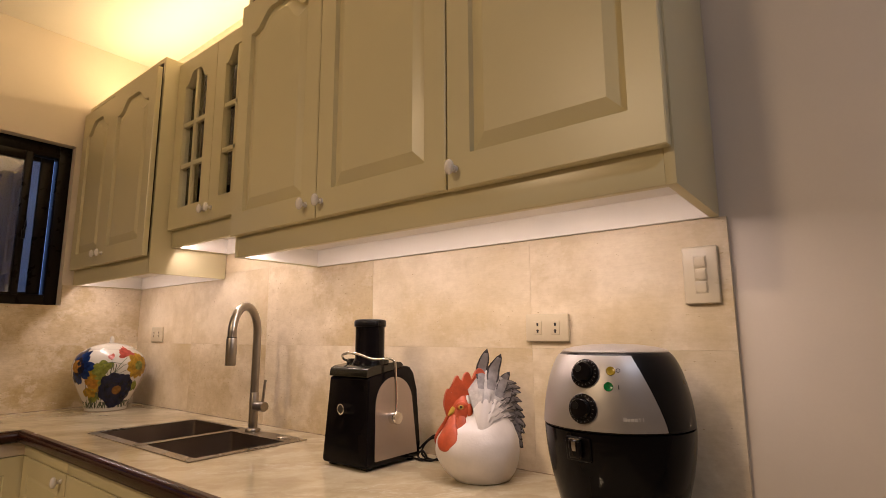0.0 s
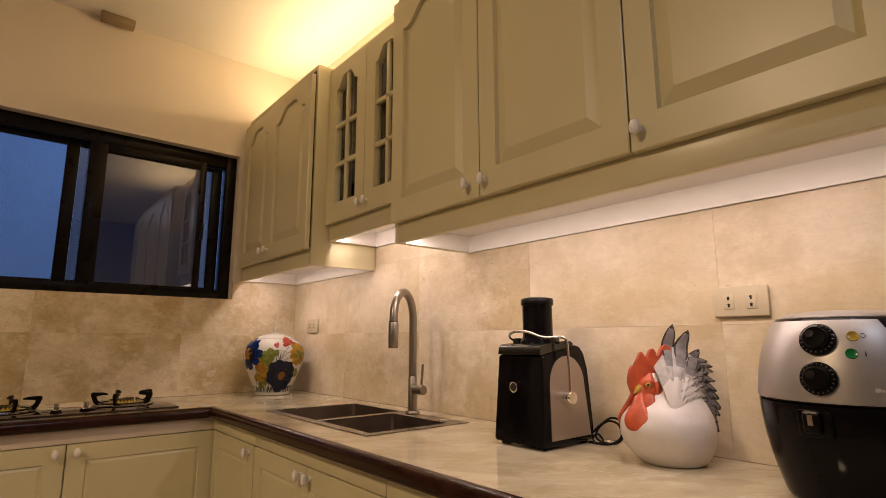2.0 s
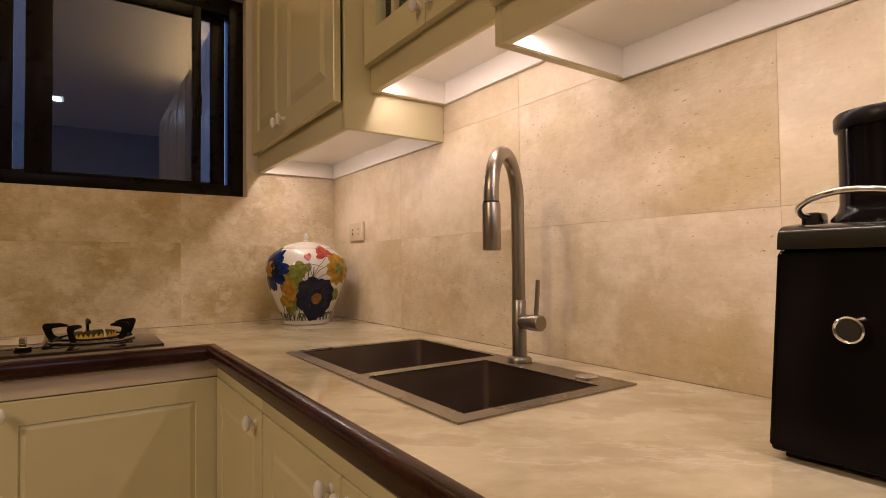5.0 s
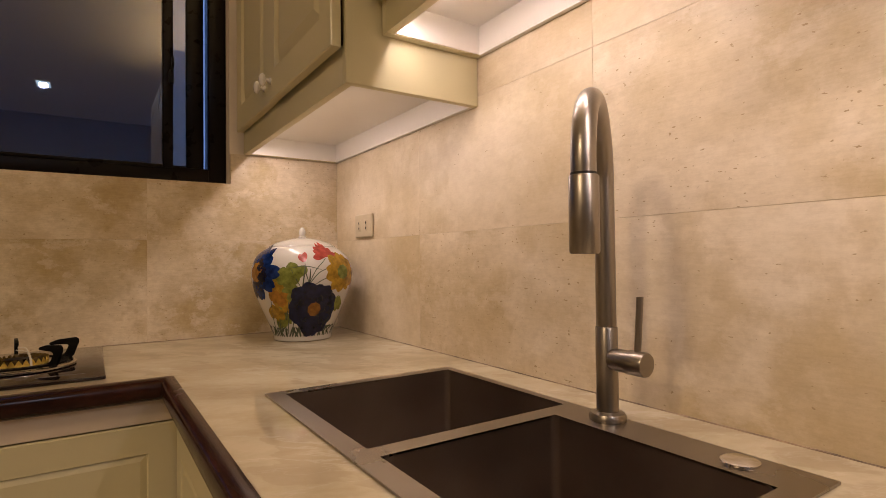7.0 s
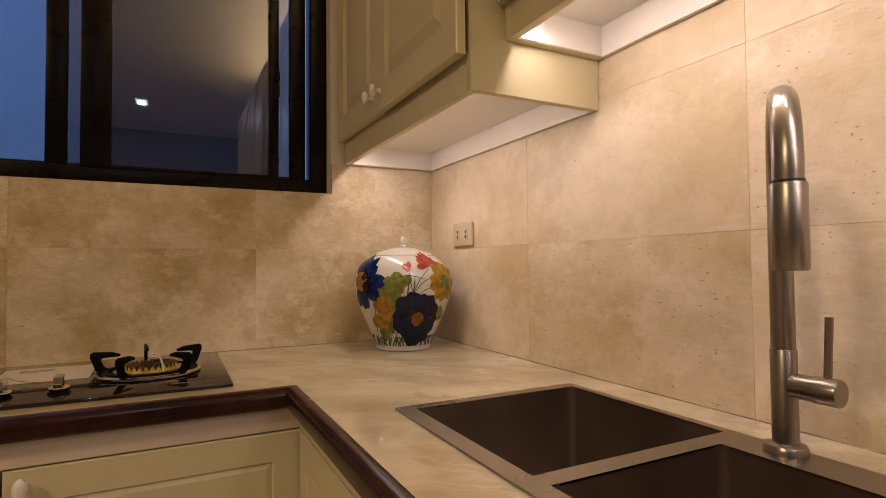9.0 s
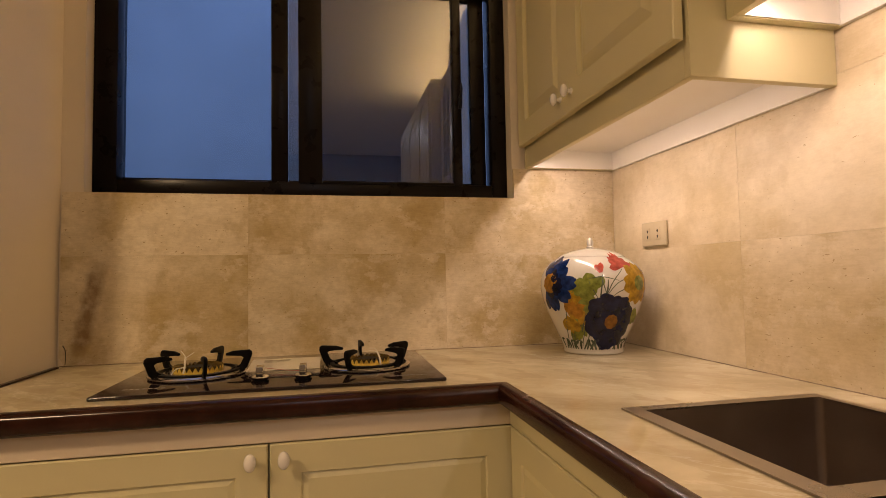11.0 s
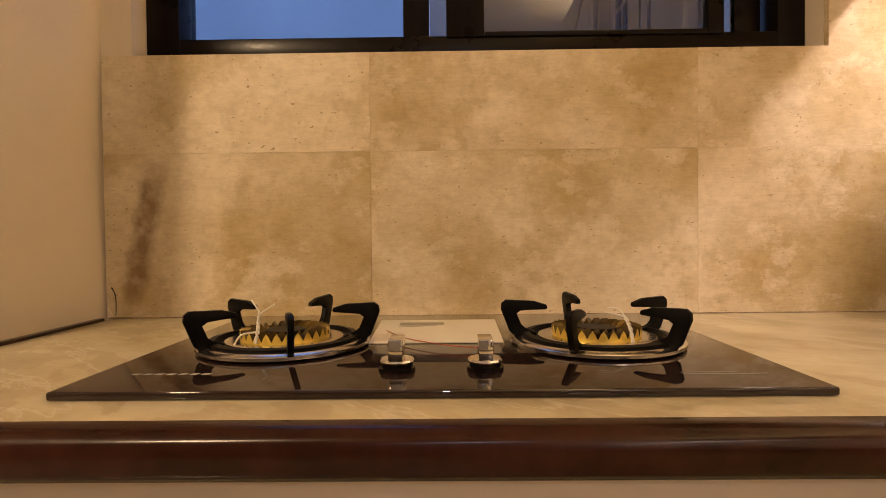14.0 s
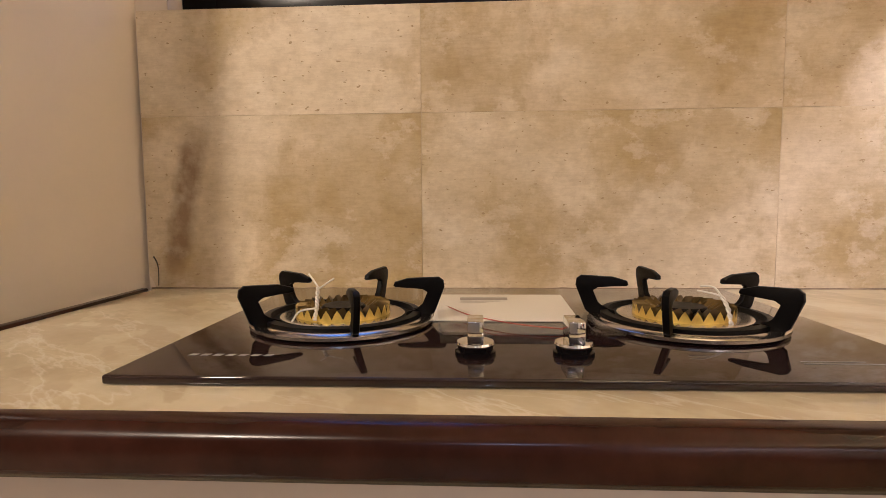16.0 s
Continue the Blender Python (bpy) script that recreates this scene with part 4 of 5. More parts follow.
# ---- ginger jar ----
JX, JY = 0.194, -0.194
JAR = [(0.0, 0.9005), (0.0836, 0.9005), (0.0873, 0.903), (0.0878, 0.912), (0.093, 0.93), (0.1087, 0.965), (0.1264, 1.005), (0.1416, 1.045), (0.15, 1.08), (0.151, 1.105), (0.1463, 1.13), (0.1338, 1.153), (0.117, 1.169), (0.0982, 1.181)]
LID = [(0.0982, 1.1811), (0.0985, 1.1816), (0.0972, 1.1830), (0.0836, 1.1915), (0.0575, 1.201), (0.03, 1.207), (0.013, 1.2095)]
jar = thing("ginger_jar", "lidded white porcelain jar painted with blue and yellow flowers", "jar", (JX, JY, 0.9005))
mj = Matrix.Translation((JX, JY, 0))


def fine(profile, k=3):
    pts = smooth_path([(r, 0, z) for r, z in profile], k)
    return [(max(0.0, q.x), q.z) for q in pts]


bm = bmesh.new()
lathe(bm, fine(JAR[1:]), mj, 56)
jbody = part("jar_body", bm, M_PORC, jar)
bm = bmesh.new()
lathe(bm, fine(LID), mj, 48)
lid = part("lid", bm, M_PORC, jar)
bm = bmesh.new()
lathe(bm, [(0.012, 1.209), (0.0125, 1.212), (0.0085, 1.2145), (0.0095, 1.219), (0.0105, 1.224), (0.009, 1.232), (0.005, 1.239), (0.0, 1.242)], mj, 20, caps=False)
part("finial", bm, M_PORC, lid, "pointed white finial")


JAR_SKIN = fine(JAR[1:]) + fine(LID)


def jar_r(z):
    for (r0, z0), (r1, z1) in zip(JAR_SKIN, JAR_SKIN[1:]):
        if z0 <= z <= z1 and z1 > z0:
            return r0 + (r1 - r0) * (z - z0) / (z1 - z0)
    return 0.09


def on_jar(th, z, lift=0.0007):
    r = jar_r(z) + lift + 0.0004
    return Vector((JX + r * math.cos(th), JY + r * math.sin(th), z))


def petal(bm, th, z, ang, length, width, lift, tip=1.0, start=0.0):
    """One brush-stroke petal from (th, z) in the direction ang on the jar's skin."""
    nu, nv = 8, 4
    rows = []
    for i in range(nu + 1):
        u = start + (1 - start) * i / nu
        half = width * math.sin(math.pi * min(1, 0.12 + 0.86 * u ** tip)) ** 0.7
        row = []
        for j in range(nv + 1):
            v = (2 * j / nv - 1) * half
            du = length * u * math.cos(ang) - v * math.sin(ang)
            dv = length * u * math.sin(ang) + v * math.cos(ang)
            zz = z + dv
            row.append(bm.verts.new(on_jar(th + du / 0.135, zz, lift)))
        rows.append(row)
    for a, b in zip(rows, rows[1:]):
        bridge(bm, a, b, False)


def glaze(name, colour, vary=0.5):
    return surface(name, colour, 0.14, vary=vary, scale=55, fine=160, bump=0, ior=1.36)


G_NAVY, G_BLUE, G_YEL = glaze("navy_glaze", (0.005, 0.007, 0.026), 0.7), glaze("blue_glaze", (0.006, 0.020, 0.09), 0.7), glaze("ochre_glaze", (0.30, 0.175, 0.015), 0.5)
G_RED, G_GREEN, G_ORG, G_STEM = glaze("red_glaze", (0.30, 0.05, 0.035), 0.4), glaze("green_glaze", (0.15, 0.165, 0.03), 0.5), glaze("orange_glaze", (0.28, 0.13, 0.015), 0.5), glaze("grey_green_glaze", (0.07, 0.085, 0.055), 0.5)
G_HEART = glaze("brown_orange_glaze", (0.17, 0.075, 0.012), 0.6)
rnd = random.Random(4)
deg = math.radians


def flower(name, mat, th, z, n, length, width, a0, a1, heart=None, lift=0.0009, start=0.0, tip=1.7):
    """Painted strokes laid out like a flower, each stroke a piece of its own on the jar."""
    for k in range(n):
        a = deg(a0 + (a1 - a0) * k / max(1, n if abs(a1 - a0) >= 359 else n - 1)) + rnd.uniform(-0.1, 0.1)
        bm = bmesh.new()
        petal(bm, deg(th), z, a, length * rnd.uniform(0.88, 1.08), width * rnd.uniform(0.85, 1.15), lift + 0.00012 * (k % 3), tip, start)
        part(name, bm, mat, jbody)
    if heart:
        bm = bmesh.new()
        for k in range(9):
            petal(bm, deg(th), z, deg(40 * k), length * heart[1], length * heart[1] * 0.45, lift + 0.0006 + 0.0001 * (k % 2), 2.2)
        part("flower_heart", bm, heart[0], jbody)


def stroke(mat, pts, half):
    bm = bmesh.new()
    a, b = [], []
    sm = smooth_path([(t, 0, z) for t, z in pts], 5)
    for i, q in enumerate(sm):
        d = sm[min(i + 1, len(sm) - 1)] - sm[max(i - 1, 0)]
        d = Vector((deg(d.x) * 0.13, 0, d.z)).normalized()
        w = half * (0.35 + 0.65 * math.sin(math.pi * min(1, 0.15 + 0.8 * i / len(sm))))
        for store, s in ((a, 1), (b, -1)):
            store.append(bm.verts.new(on_jar(deg(q.x) - s * d.z * w / 0.13, q.z + s * d.x * w, 0.0006)))
    bridge(bm, a, b, False)
    part("painted_stem", bm, mat, jbody)


flower("ochre_patch", G_YEL, -50, 1.085, 4, 0.05, 0.016, 190, 300, lift=0.0004)
flower("green_leaf_patch", G_GREEN, -25, 1.09, 4, 0.045, 0.015, 60, 200, lift=0.0004)
flower("green_leaf_patch", G_GREEN, 30, 1.03, 4, 0.05, 0.012, 230, 300, lift=0.0004)
flower("green_leaf_patch", G_GREEN, -40, 1.075, 5, 0.048, 0.016, 20, 150, lift=0.0005)
flower("green_leaf_patch", G_GREEN, -48, 1.005, 4, 0.055, 0.013, 200, 300, lift=0.0005)
flower("ochre_patch", G_ORG, -45, 1.045, 4, 0.042, 0.017, 150, 330, lift=0.0006)
flower("ochre_patch", G_YEL, -56, 1.010, 3, 0.045, 0.014, 230, 300, lift=0.0006)
flower("green_leaf_patch", G_GREEN, -52, 0.985, 4, 0.046, 0.013, 250, 320, lift=0.0005)
flower("green_leaf_patch", G_GREEN, -24, 1.055, 4, 0.046, 0.013, 150, 260, lift=0.0004)
flower("ochre_patch", G_YEL, -38, 1.030, 4, 0.050, 0.015, 150, 290, lift=0.0005)
flower("navy_petal", G_NAVY, -4, 0.997, 13, 0.080, 0.026, 0, 360, (G_HEART, 0.26), tip=2.4)
flower("blue_petal", G_BLUE, -77, 1.106, 12, 0.076, 0.0165, -115, 120, (G_ORG, 0.38), start=0.15, tip=2.0)
flower("blue_shade", G_NAVY, -77, 1.104, 7, 0.042, 0.012, -80, 70, lift=0.0014, start=0.3)
flower("yellow_petal", G_YEL, 31, 1.104, 11, 0.062, 0.018, 0, 360, (G_GREEN, 0.35))
flower("red_petal", G_RED, 9, 1.152, 8, 0.040, 0.0085, 5, 185)
flower("red_bud", G_RED, -17, 1.135, 2, 0.028, 0.008, 85, 120)
flower("blue_petal", G_BLUE, 95, 1.08, 12, 0.06, 0.014, 0, 360, (G_ORG, 0.36))
flower("yellow_petal", G_YEL, 165, 1.06, 11, 0.06, 0.018, 0, 360, (G_GREEN, 0.35))
for a, b, c in ((-66, -54, -40), (-60, -50, -26), (-50, -46, -42), (-44, -36, -24), (-62, -48, -30), (-55, -44, -22), (-48, -40, -34), (-70, -64, -58), (-36, -30, -28), (20, 24, 30), (-16, -12, -10), (-22, -18, -16)):
    stroke(G_STEM, [(a + rnd.uniform(-3, 3), 0.925 + (0.12 if -25 < a < 0 else 0)), (b, 0.985 + (0.09 if -25 < a < 0 else 0)), (c, 1.035 + (0.08 if -25 < a < 0 else 0))], 0.0017)
for t0, z0, t1, z1 in ((-14, 1.06, 9, 1.145), (-10, 1.06, -16, 1.13), (-8, 1.065, 24, 1.09), (-20, 1.06, -30, 1.112), (-12, 1.07, 14, 1.12), (-30, 1.118, 2, 1.112)):
    stroke(G_STEM, [(t0, z0), ((t0 + t1) / 2 - 2, (z0 + z1) / 2 + 0.008), (t1, z1)], 0.0011)
for k in range(26):
    t = -85 + k * 5.2
    stroke(G_STEM, [(t, 0.916), (t + rnd.uniform(-7, 7), 0.930 + rnd.uniform(0, 0.012)), (t + rnd.uniform(-9, 9), 0.936 + rnd.uniform(0, 0.010))], rnd.uniform(0.0022, 0.0050))

# ---- juicer ----
J0, J1 = 1.880, 2.046
jc = thing("juicer", "black and silver centrifugal juicer with a tall feed tube", "juicer", (1.963, -0.165, 0.9005))
SIDE = Matrix(((0, 0, 1, 0), (1, 0, 0, 0), (0, 1, 0, 0), (0, 0, 0, 1)))  # u = y, v = z, depth = x
prof = [(-0.268, 0.908), (-0.268, 0.916), (-0.2575, 1.128), (-0.245, 1.132), (-0.150, 1.147), (-0.118, 1.156), (-0.096, 1.152), (-0.080, 1.134), (-0.071, 1.09), (-0.062, 0.94), (-0.062, 0.908)]
bm = bmesh.new()
prism(bm, prof, Matrix.Translation((J0, 0, 0)) @ SIDE, J1 - J0)
for v in bm.verts:
    k = (v.co.z - 0.908) / 0.24
    v.co.x += (0.008 * k) * (1 if v.co.x < 1.96 else -1)
bmesh.ops.bevel(bm, geom=list(bm.edges), offset=0.005, segments=3, affect="EDGES", profile=0.5)
jb = part("body", bm, M_BLACK, jc)
part("foot", boxes((1.890, 1.914, -0.255, -0.235, 0.9005, 0.9085), bevel=0.002), M_BLACKM, jc)
part("foot", boxes((2.012, 2.036, -0.255, -0.235, 0.9005, 0.9085), bevel=0.002), M_BLACKM, jc)
part("foot", boxes((1.890, 1.914, -0.095, -0.075, 0.9005, 0.9085), bevel=0.002), M_BLACKM, jc)
part("foot", boxes((2.012, 2.036, -0.095, -0.075, 0.9005, 0.9085), bevel=0.002), M_BLACKM, jc)
# arched silver cheeks on both sides
arch = [(-0.238, 0.922)] + [(-0.162 - 0.072 * math.cos(math.pi * k / 16) * (1 - 0.06 * math.sin(math.pi * k / 16)), 1.045 + 0.083 * math.sin(math.pi * k / 16) ** 0.75) for k in range(17)] + [(-0.076, 0.922)]
for x, s in ((2.0462, 1), (1.8778, -1)):
    bm = bmesh.new()
    prism(bm, arch, Matrix.Translation((x - 0.0008, 0, 0)) @ SIDE, 0.0022)
    for v in bm.verts:
        v.co.x -= s * 0.008 * (v.co.z - 0.908) / 0.24
    part("side_panel", bm, M_SILVERD, jc, "brushed silver arched side panel")
# smoked lid
bm = bmesh.new()
lidp = [(-0.262, 1.130), (-0.258, 1.152), (-0.245, 1.158), (-0.150, 1.168), (-0.132, 1.166), (-0.122, 1.158), (-0.128, 1.154), (-0.150, 1.149), (-0.245, 1.134)]
prism(bm, lidp, Matrix.Translation((1.890, 0, 0)) @ SIDE, 0.146)
bmesh.ops.bevel(bm, geom=[e for e in bm.edges if e.calc_length() > 0.1], offset=0.004, segments=2, affect="EDGES", profile=0.5)
jl = part("lid", bm, M_SMOKE, jc, "smoked see-through lid")
mj2 = Matrix.Translation((1.968, -0.186, 0))
bm = bmesh.new()
lathe(bm, [(0.050, 1.150), (0.049, 1.165), (0.043, 1.172), (0.0405, 1.18), (0.0405, 1.262)], mj2, 40)
part("feed_tube", bm, M_BLACK, jc, "tall black feed tube")
bm = bmesh.new()
lathe(bm, [(0.0405, 1.262), (0.0435, 1.263), (0.0445, 1.266), (0.0445, 1.277), (0.042, 1.281), (0.030, 1.284), (0.0, 1.285)], mj2, 40, caps=False)
part("pusher_cap", bm, M_BLACKM, jc, "black ribbed pusher cap")
for x in (1.902, 2.026):
    part("lid_clip", boxes((x - 0.010, x + 0.010, -0.205, -0.178, 1.156, 1.175), bevel=0.004), M_SMOKE, jc, "smoked lid clip")
bm = bmesh.new()
tube(bm, smooth_path([(2.0605, -0.176, 1.026), (2.0605, -0.177, 1.09), (2.0590, -0.180, 1.160), (2.0560, -0.182, 1.1725), (2.046, -0.184, 1.1765), (2.030, -0.196, 1.1765), (2.012, -0.222, 1.1770), (1.985, -0.240, 1.1890), (1.950, -0.245, 1.1925), (1.918, -0.238, 1.188), (1.899, -0.225, 1.180), (1.896, -0.212, 1.172), (1.902, -0.200, 1.168), (1.899, -0.190, 1.162), (1.889, -0.186, 1.157), (1.8845, -0.185, 1.145)], 6), 0.0038, 12)
part("wire_handle", bm, M_CHROME, jc, "chrome wire locking handle")
bm = bmesh.new()
lathe(bm, [(0.004, -0.004), (0.013, -0.002), (0.0145, 0.001), (0.0165, 0.003), (0.0165, 0.022), (0.0150, 0.024), (0.0, 0.0245)], Matrix.Translation((2.046, -0.176, 1.024)) @ pose(0, 0, 0, 0, 90), 28, caps=False)
part("pivot_knob", bm, M_CHROME, jc, "round chrome pivot")
bm = bmesh.new()
lathe(bm, [(0.0135, -0.002), (0.0135, 0.022), (0.0118, 0.0235), (0.0105, 0.022), (0.0105, 0.002)], Matrix.Translation((1.962, -0.2605, 1.050)) @ pose(0, 0, 0, 90), 24)
part("juice_spout", bm, M_CHROME, jc, "short chrome juice spout")
bm = bmesh.new()
lathe(bm, [(0.0, 0.0225), (0.0104, 0.0222)], Matrix.Translation((1.962, -0.2605, 1.050)) @ pose(0, 0, 0, 90), 20, caps=False)
part("spout_mouth", bm, M_HOLE, jc)
jc.location.x = 1.950
cord = thing("power_cord", "coiled black power cord behind the juicer", "cord", (2.09, -0.07, 0.9))
bm = bmesh.new()
tube(bm, smooth_path([(2.040, -0.058, 0.925), (2.062, -0.048, 0.948), (2.095, -0.052, 0.967), (2.128, -0.06, 0.962), (2.140, -0.066, 0.935), (2.120, -0.070, 0.909), (2.080, -0.064, 0.9045), (2.052, -0.06, 0.912), (2.054, -0.054, 0.935), (2.082, -0.05, 0.957), (2.118, -0.056, 0.953), (2.128, -0.062, 0.925), (2.104, -0.074, 0.9055), (2.064, -0.082, 0.905), (2.056, -0.080, 0.918), (2.072, -0.080, 0.926), (2.088, -0.084, 0.912), (2.074, -0.088, 0.9045), (2.045, -0.083, 0.904)], 7), 0.0030, 8)
part("cable", bm, M_BLACKM, cord)
cord.location.x = 2.077

# ---- ceramic rooster, one mesh ----


def rooster():
    """Crouching cockerel in one mesh: round white body, fan tail of layered feathers, red face, comb and wattles. x is forward."""
    bm = bmesh.new()
    WHT, REDM, GRY, DRK, YEL, LGT = range(6)

    def stack(rows, mat, seg=36):
        rings = []
        for f, side, z, rf, rs in rows:
            rings.append([bm.verts.new((f + rf * math.cos(2 * math.pi * k / seg), side + rs * math.sin(2 * math.pi * k / seg), z)) for k in range(seg)])
        for p, q in zip(rings, rings[1:]):
            bridge(bm, p, q, True, mat)
        bm.faces.new(rings[0][::-1]).material_index = mat
        bm.faces.new(rings[-1]).material_index = mat

    def dense(rows, k=4):
        p = smooth_path([(r[0], r[1], r[2]) for r in rows], k)
        q = smooth_path([(r[3], r[4], 0) for r in rows], k)
        return [(u.x, u.y, u.z, v.x, v.y) for u, v in zip(p, q)]

    # round body, broad in the breast
    stack(dense([(0.004, 0, 0.0, 0.062, 0.060), (0.004, 0, 0.005, 0.071, 0.068), (0.009, 0, 0.030, 0.090, 0.085), (0.013, 0, 0.060, 0.101, 0.095), (0.013, 0, 0.088, 0.100, 0.092), (0.009, 0, 0.112, 0.089, 0.079), (0.000, 0, 0.134, 0.070, 0.060), (-0.010, 0, 0.156, 0.048, 0.040), (-0.016, 0, 0.172, 0.020, 0.016)], 5), WHT, 48)
    # white neck running up behind the face
    stack(dense([(0.030, 0, 0.085, 0.062, 0.064), (0.030, 0, 0.112, 0.046, 0.046), (0.030, 0, 0.138, 0.034, 0.031), (0.032, 0.002, 0.162, 0.027, 0.023), (0.036, 0.003, 0.184, 0.018, 0.016), (0.038, 0.003, 0.196, 0.006, 0.006)]), WHT, 32)

    # tail: a lens-shaped fan standing on the back
    OF, OZ = 0.022, 0.092
    REACH = [(84, 0.125), (92, 0.150), (104, 0.166), (118, 0.160), (134, 0.136), (150, 0.117), (166, 0.107), (182, 0.103), (198, 0.098), (212, 0.088)]

    def reach(a):
        for (a0, r0), (a1, r1) in zip(REACH, REACH[1:]):
            if a <= a1:
                t = max(0.0, (a - a0) / (a1 - a0))
                return r0 + (r1 - r0) * t
        return REACH[-1][1]

    def half_width(u):
        return 0.074 * max(0.0, 1 - u ** 1.5) ** 0.9 + 0.0008

    def on_fan(a, u, sgn, lift=0.0):
        r = reach(a) * u
        return Vector((OF + r * math.cos(math.radians(a)), sgn * (half_width(u) + lift), OZ + r * math.sin(math.radians(a))))

    for sgn in (1, -1):
        grid = [[bm.verts.new(on_fan(82 + 132 * i / 26, j / 10, sgn)) for j in range(11)] for i in range(27)]
        for i, (p, q) in enumerate(zip(grid, grid[1:])):
            for j in range(10):
                bm.faces.new((p[j], p[j + 1], q[j + 1], q[j])).material_index = WHT if j < 6 else LGT

    def feather(a, u0, sgn, length, width, tones, lift=0.001, bend=0.0):
        """A cupped leaf with a raised quill lying along the fan, from the share u0 of its reach outwards."""
        n = 12
        rows = []
        r0 = u0 * reach(a)
        for i in range(n + 1):
            t = i / n
            aa = a + bend * t * t
            u = (r0 + length * t) / reach(aa)
            c = on_fan(aa, min(u, 1.0), sgn, lift + 0.0012 * t)
            over = max(0.0, u - 1.0) * reach(aa)
            c += over * Vector((math.cos(math.radians(aa)), 0, math.sin(math.radians(aa))))
            if over:
                c.y *= 0.35
            side = Vector((-math.sin(math.radians(aa)), 0, math.cos(math.radians(aa))))
            w = width * (1 - (2 * max(0.0, t - 0.55) / 0.9) ** 2) ** 0.7 * (0.20 + 1.05 * min(1, t / 0.5)) * 0.82 if t < 1 else 0.0004
            rows.append([bm.verts.new(c + side * w * q + Vector((0, sgn * (-0.0018 * abs(q) + (0.0007 if q == 0 else 0)), 0))) for q in (-1, -0.72, 0, 0.72, 1)])
        for i, (p, q) in enumerate(zip(rows, rows[1:])):
            for j in range(4):
                f = bm.faces.new((p[j], p[j + 1], q[j + 1], q[j]))
                f.material_index = tones[-1] if (j in (0, 3) and i > 4) or i == n - 1 else tones[min(len(tones) - 2, int((len(tones) - 1) * i / n))]

    r2 = random.Random(2)
    for sgn in (1, -1):
        for u0, n, ln, wd, tones in ((0.82, 12, 0.036, 0.0135, (GRY, GRY, GRY, DRK)), (0.70, 13, 0.038, 0.0130, (LGT, GRY, GRY, DRK)), (0.58, 13, 0.040, 0.0125, (WHT, LGT, GRY, DRK)), (0.46, 12, 0.042, 0.0115, (WHT, WHT, LGT, GRY)), (0.34, 11, 0.040, 0.0105, (WHT, WHT, WHT, LGT))):
            for k in range(n):
                a = 112 + (206 - 112) * (k + r2.uniform(0.3, 0.7)) / n
                feather(a, u0 * r2.uniform(0.96, 1.04), sgn, ln * r2.uniform(0.9, 1.15), wd, tones, 0.0012 + 0.0012 * (0.8 - u0), 14)
        # standing plumes
        for a, ln, wd in ((97, 0.128, 0.0150), (107, 0.120, 0.0155), (118, 0.092, 0.0140), (128, 0.074, 0.0130)):
            feather(a, 0.56, sgn, ln, wd, (LGT, GRY, GRY, GRY, DRK), 0.0022, 3)

    # red face with comb
    head = pose(0.040, 0.003, 0, 0, 0, 4)
    stack(dense([(0.074, 0.010, 0.094, 0.020, 0.026), (0.068, 0.008, 0.118, 0.022, 0.0255), (0.060, 0.006, 0.140, 0.024, 0.0240), (0.054, 0.005, 0.162, 0.0255, 0.0225), (0.050, 0.004, 0.180, 0.022, 0.0175), (0.048, 0.004, 0.194, 0.008, 0.008)]), REDM, 30)
    ridge = [(0.050, 0.146), (0.056, 0.172), (0.054, 0.196), (0.047, 0.210), (0.041, 0.206), (0.039, 0.199), (0.034, 0.222), (0.027, 0.238), (0.020, 0.240), (0.015, 0.224), (0.011, 0.222), (0.006, 0.240), (-0.002, 0.249), (-0.009, 0.243), (-0.012, 0.228), (-0.017, 0.236), (-0.026, 0.254), (-0.037, 0.257), (-0.047, 0.246), (-0.052, 0.226), (-0.050, 0.206), (-0.041, 0.191), (-0.028, 0.184), (-0.010, 0.178), (0.010, 0.168)]
    ridge = [(q.x, q.z) for q in smooth_path([(u, 0, v) for u, v in ridge], 3)]
    prism(bm, ridge, head @ Matrix(((1, 0, 0, 0), (0, 0, 1, -0.0075), (0, 1, 0, 0), (0, 0, 0, 1))), 0.014, REDM, bevel=0.0016)

    def lobe(path, widths, thick, out, mat):
        """Fleshy flap: flattened rings along a path, thin across the direction out."""
        pts = smooth_path(path, 4)
        ws = [q.x for q in smooth_path([(w, 0, 0) for w in widths], 4)]
        out = Vector(out).normalized()
        rings = []
        for i, (p, w) in enumerate(zip(pts, ws)):
            d = (pts[min(i + 1, len(pts) - 1)] - pts[max(i - 1, 0)]).normalized()
            o = (out - d * out.dot(d)).normalized()
            side = d.cross(o)
            rings.append([bm.verts.new(p + side * w * math.cos(2 * math.pi * k / 20) + o * thick * min(1, w / 0.012) * math.sin(2 * math.pi * k / 20)) for k in range(20)])
        for p, q in zip(rings, rings[1:]):
            bridge(bm, p, q, True, mat)
        bm.faces.new(rings[0][::-1]).material_index = mat
        bm.faces.new(rings[-1]).material_index = mat

    for s in (1, -1):
        lobe([(0.074, s * 0.016, 0.150), (0.083, s * 0.026, 0.128), (0.090, s * 0.036, 0.110), (0.094, s * 0.043, 0.093), (0.094, s * 0.047, 0.080), (0.093, s * 0.048, 0.075)], [0.009, 0.016, 0.025, 0.029, 0.022, 0.007], 0.0075, (0.72, s * 0.70, 0), REDM)
        lobe([(0.058, s * 0.022 + 0.004, 0.148), (0.064, s * 0.032 + 0.003, 0.128), (0.070, s * 0.042, 0.108), (0.074, s * 0.050, 0.092)], [0.010, 0.017, 0.018, 0.007], 0.0055, (0.45, s * 0.9, 0), REDM)
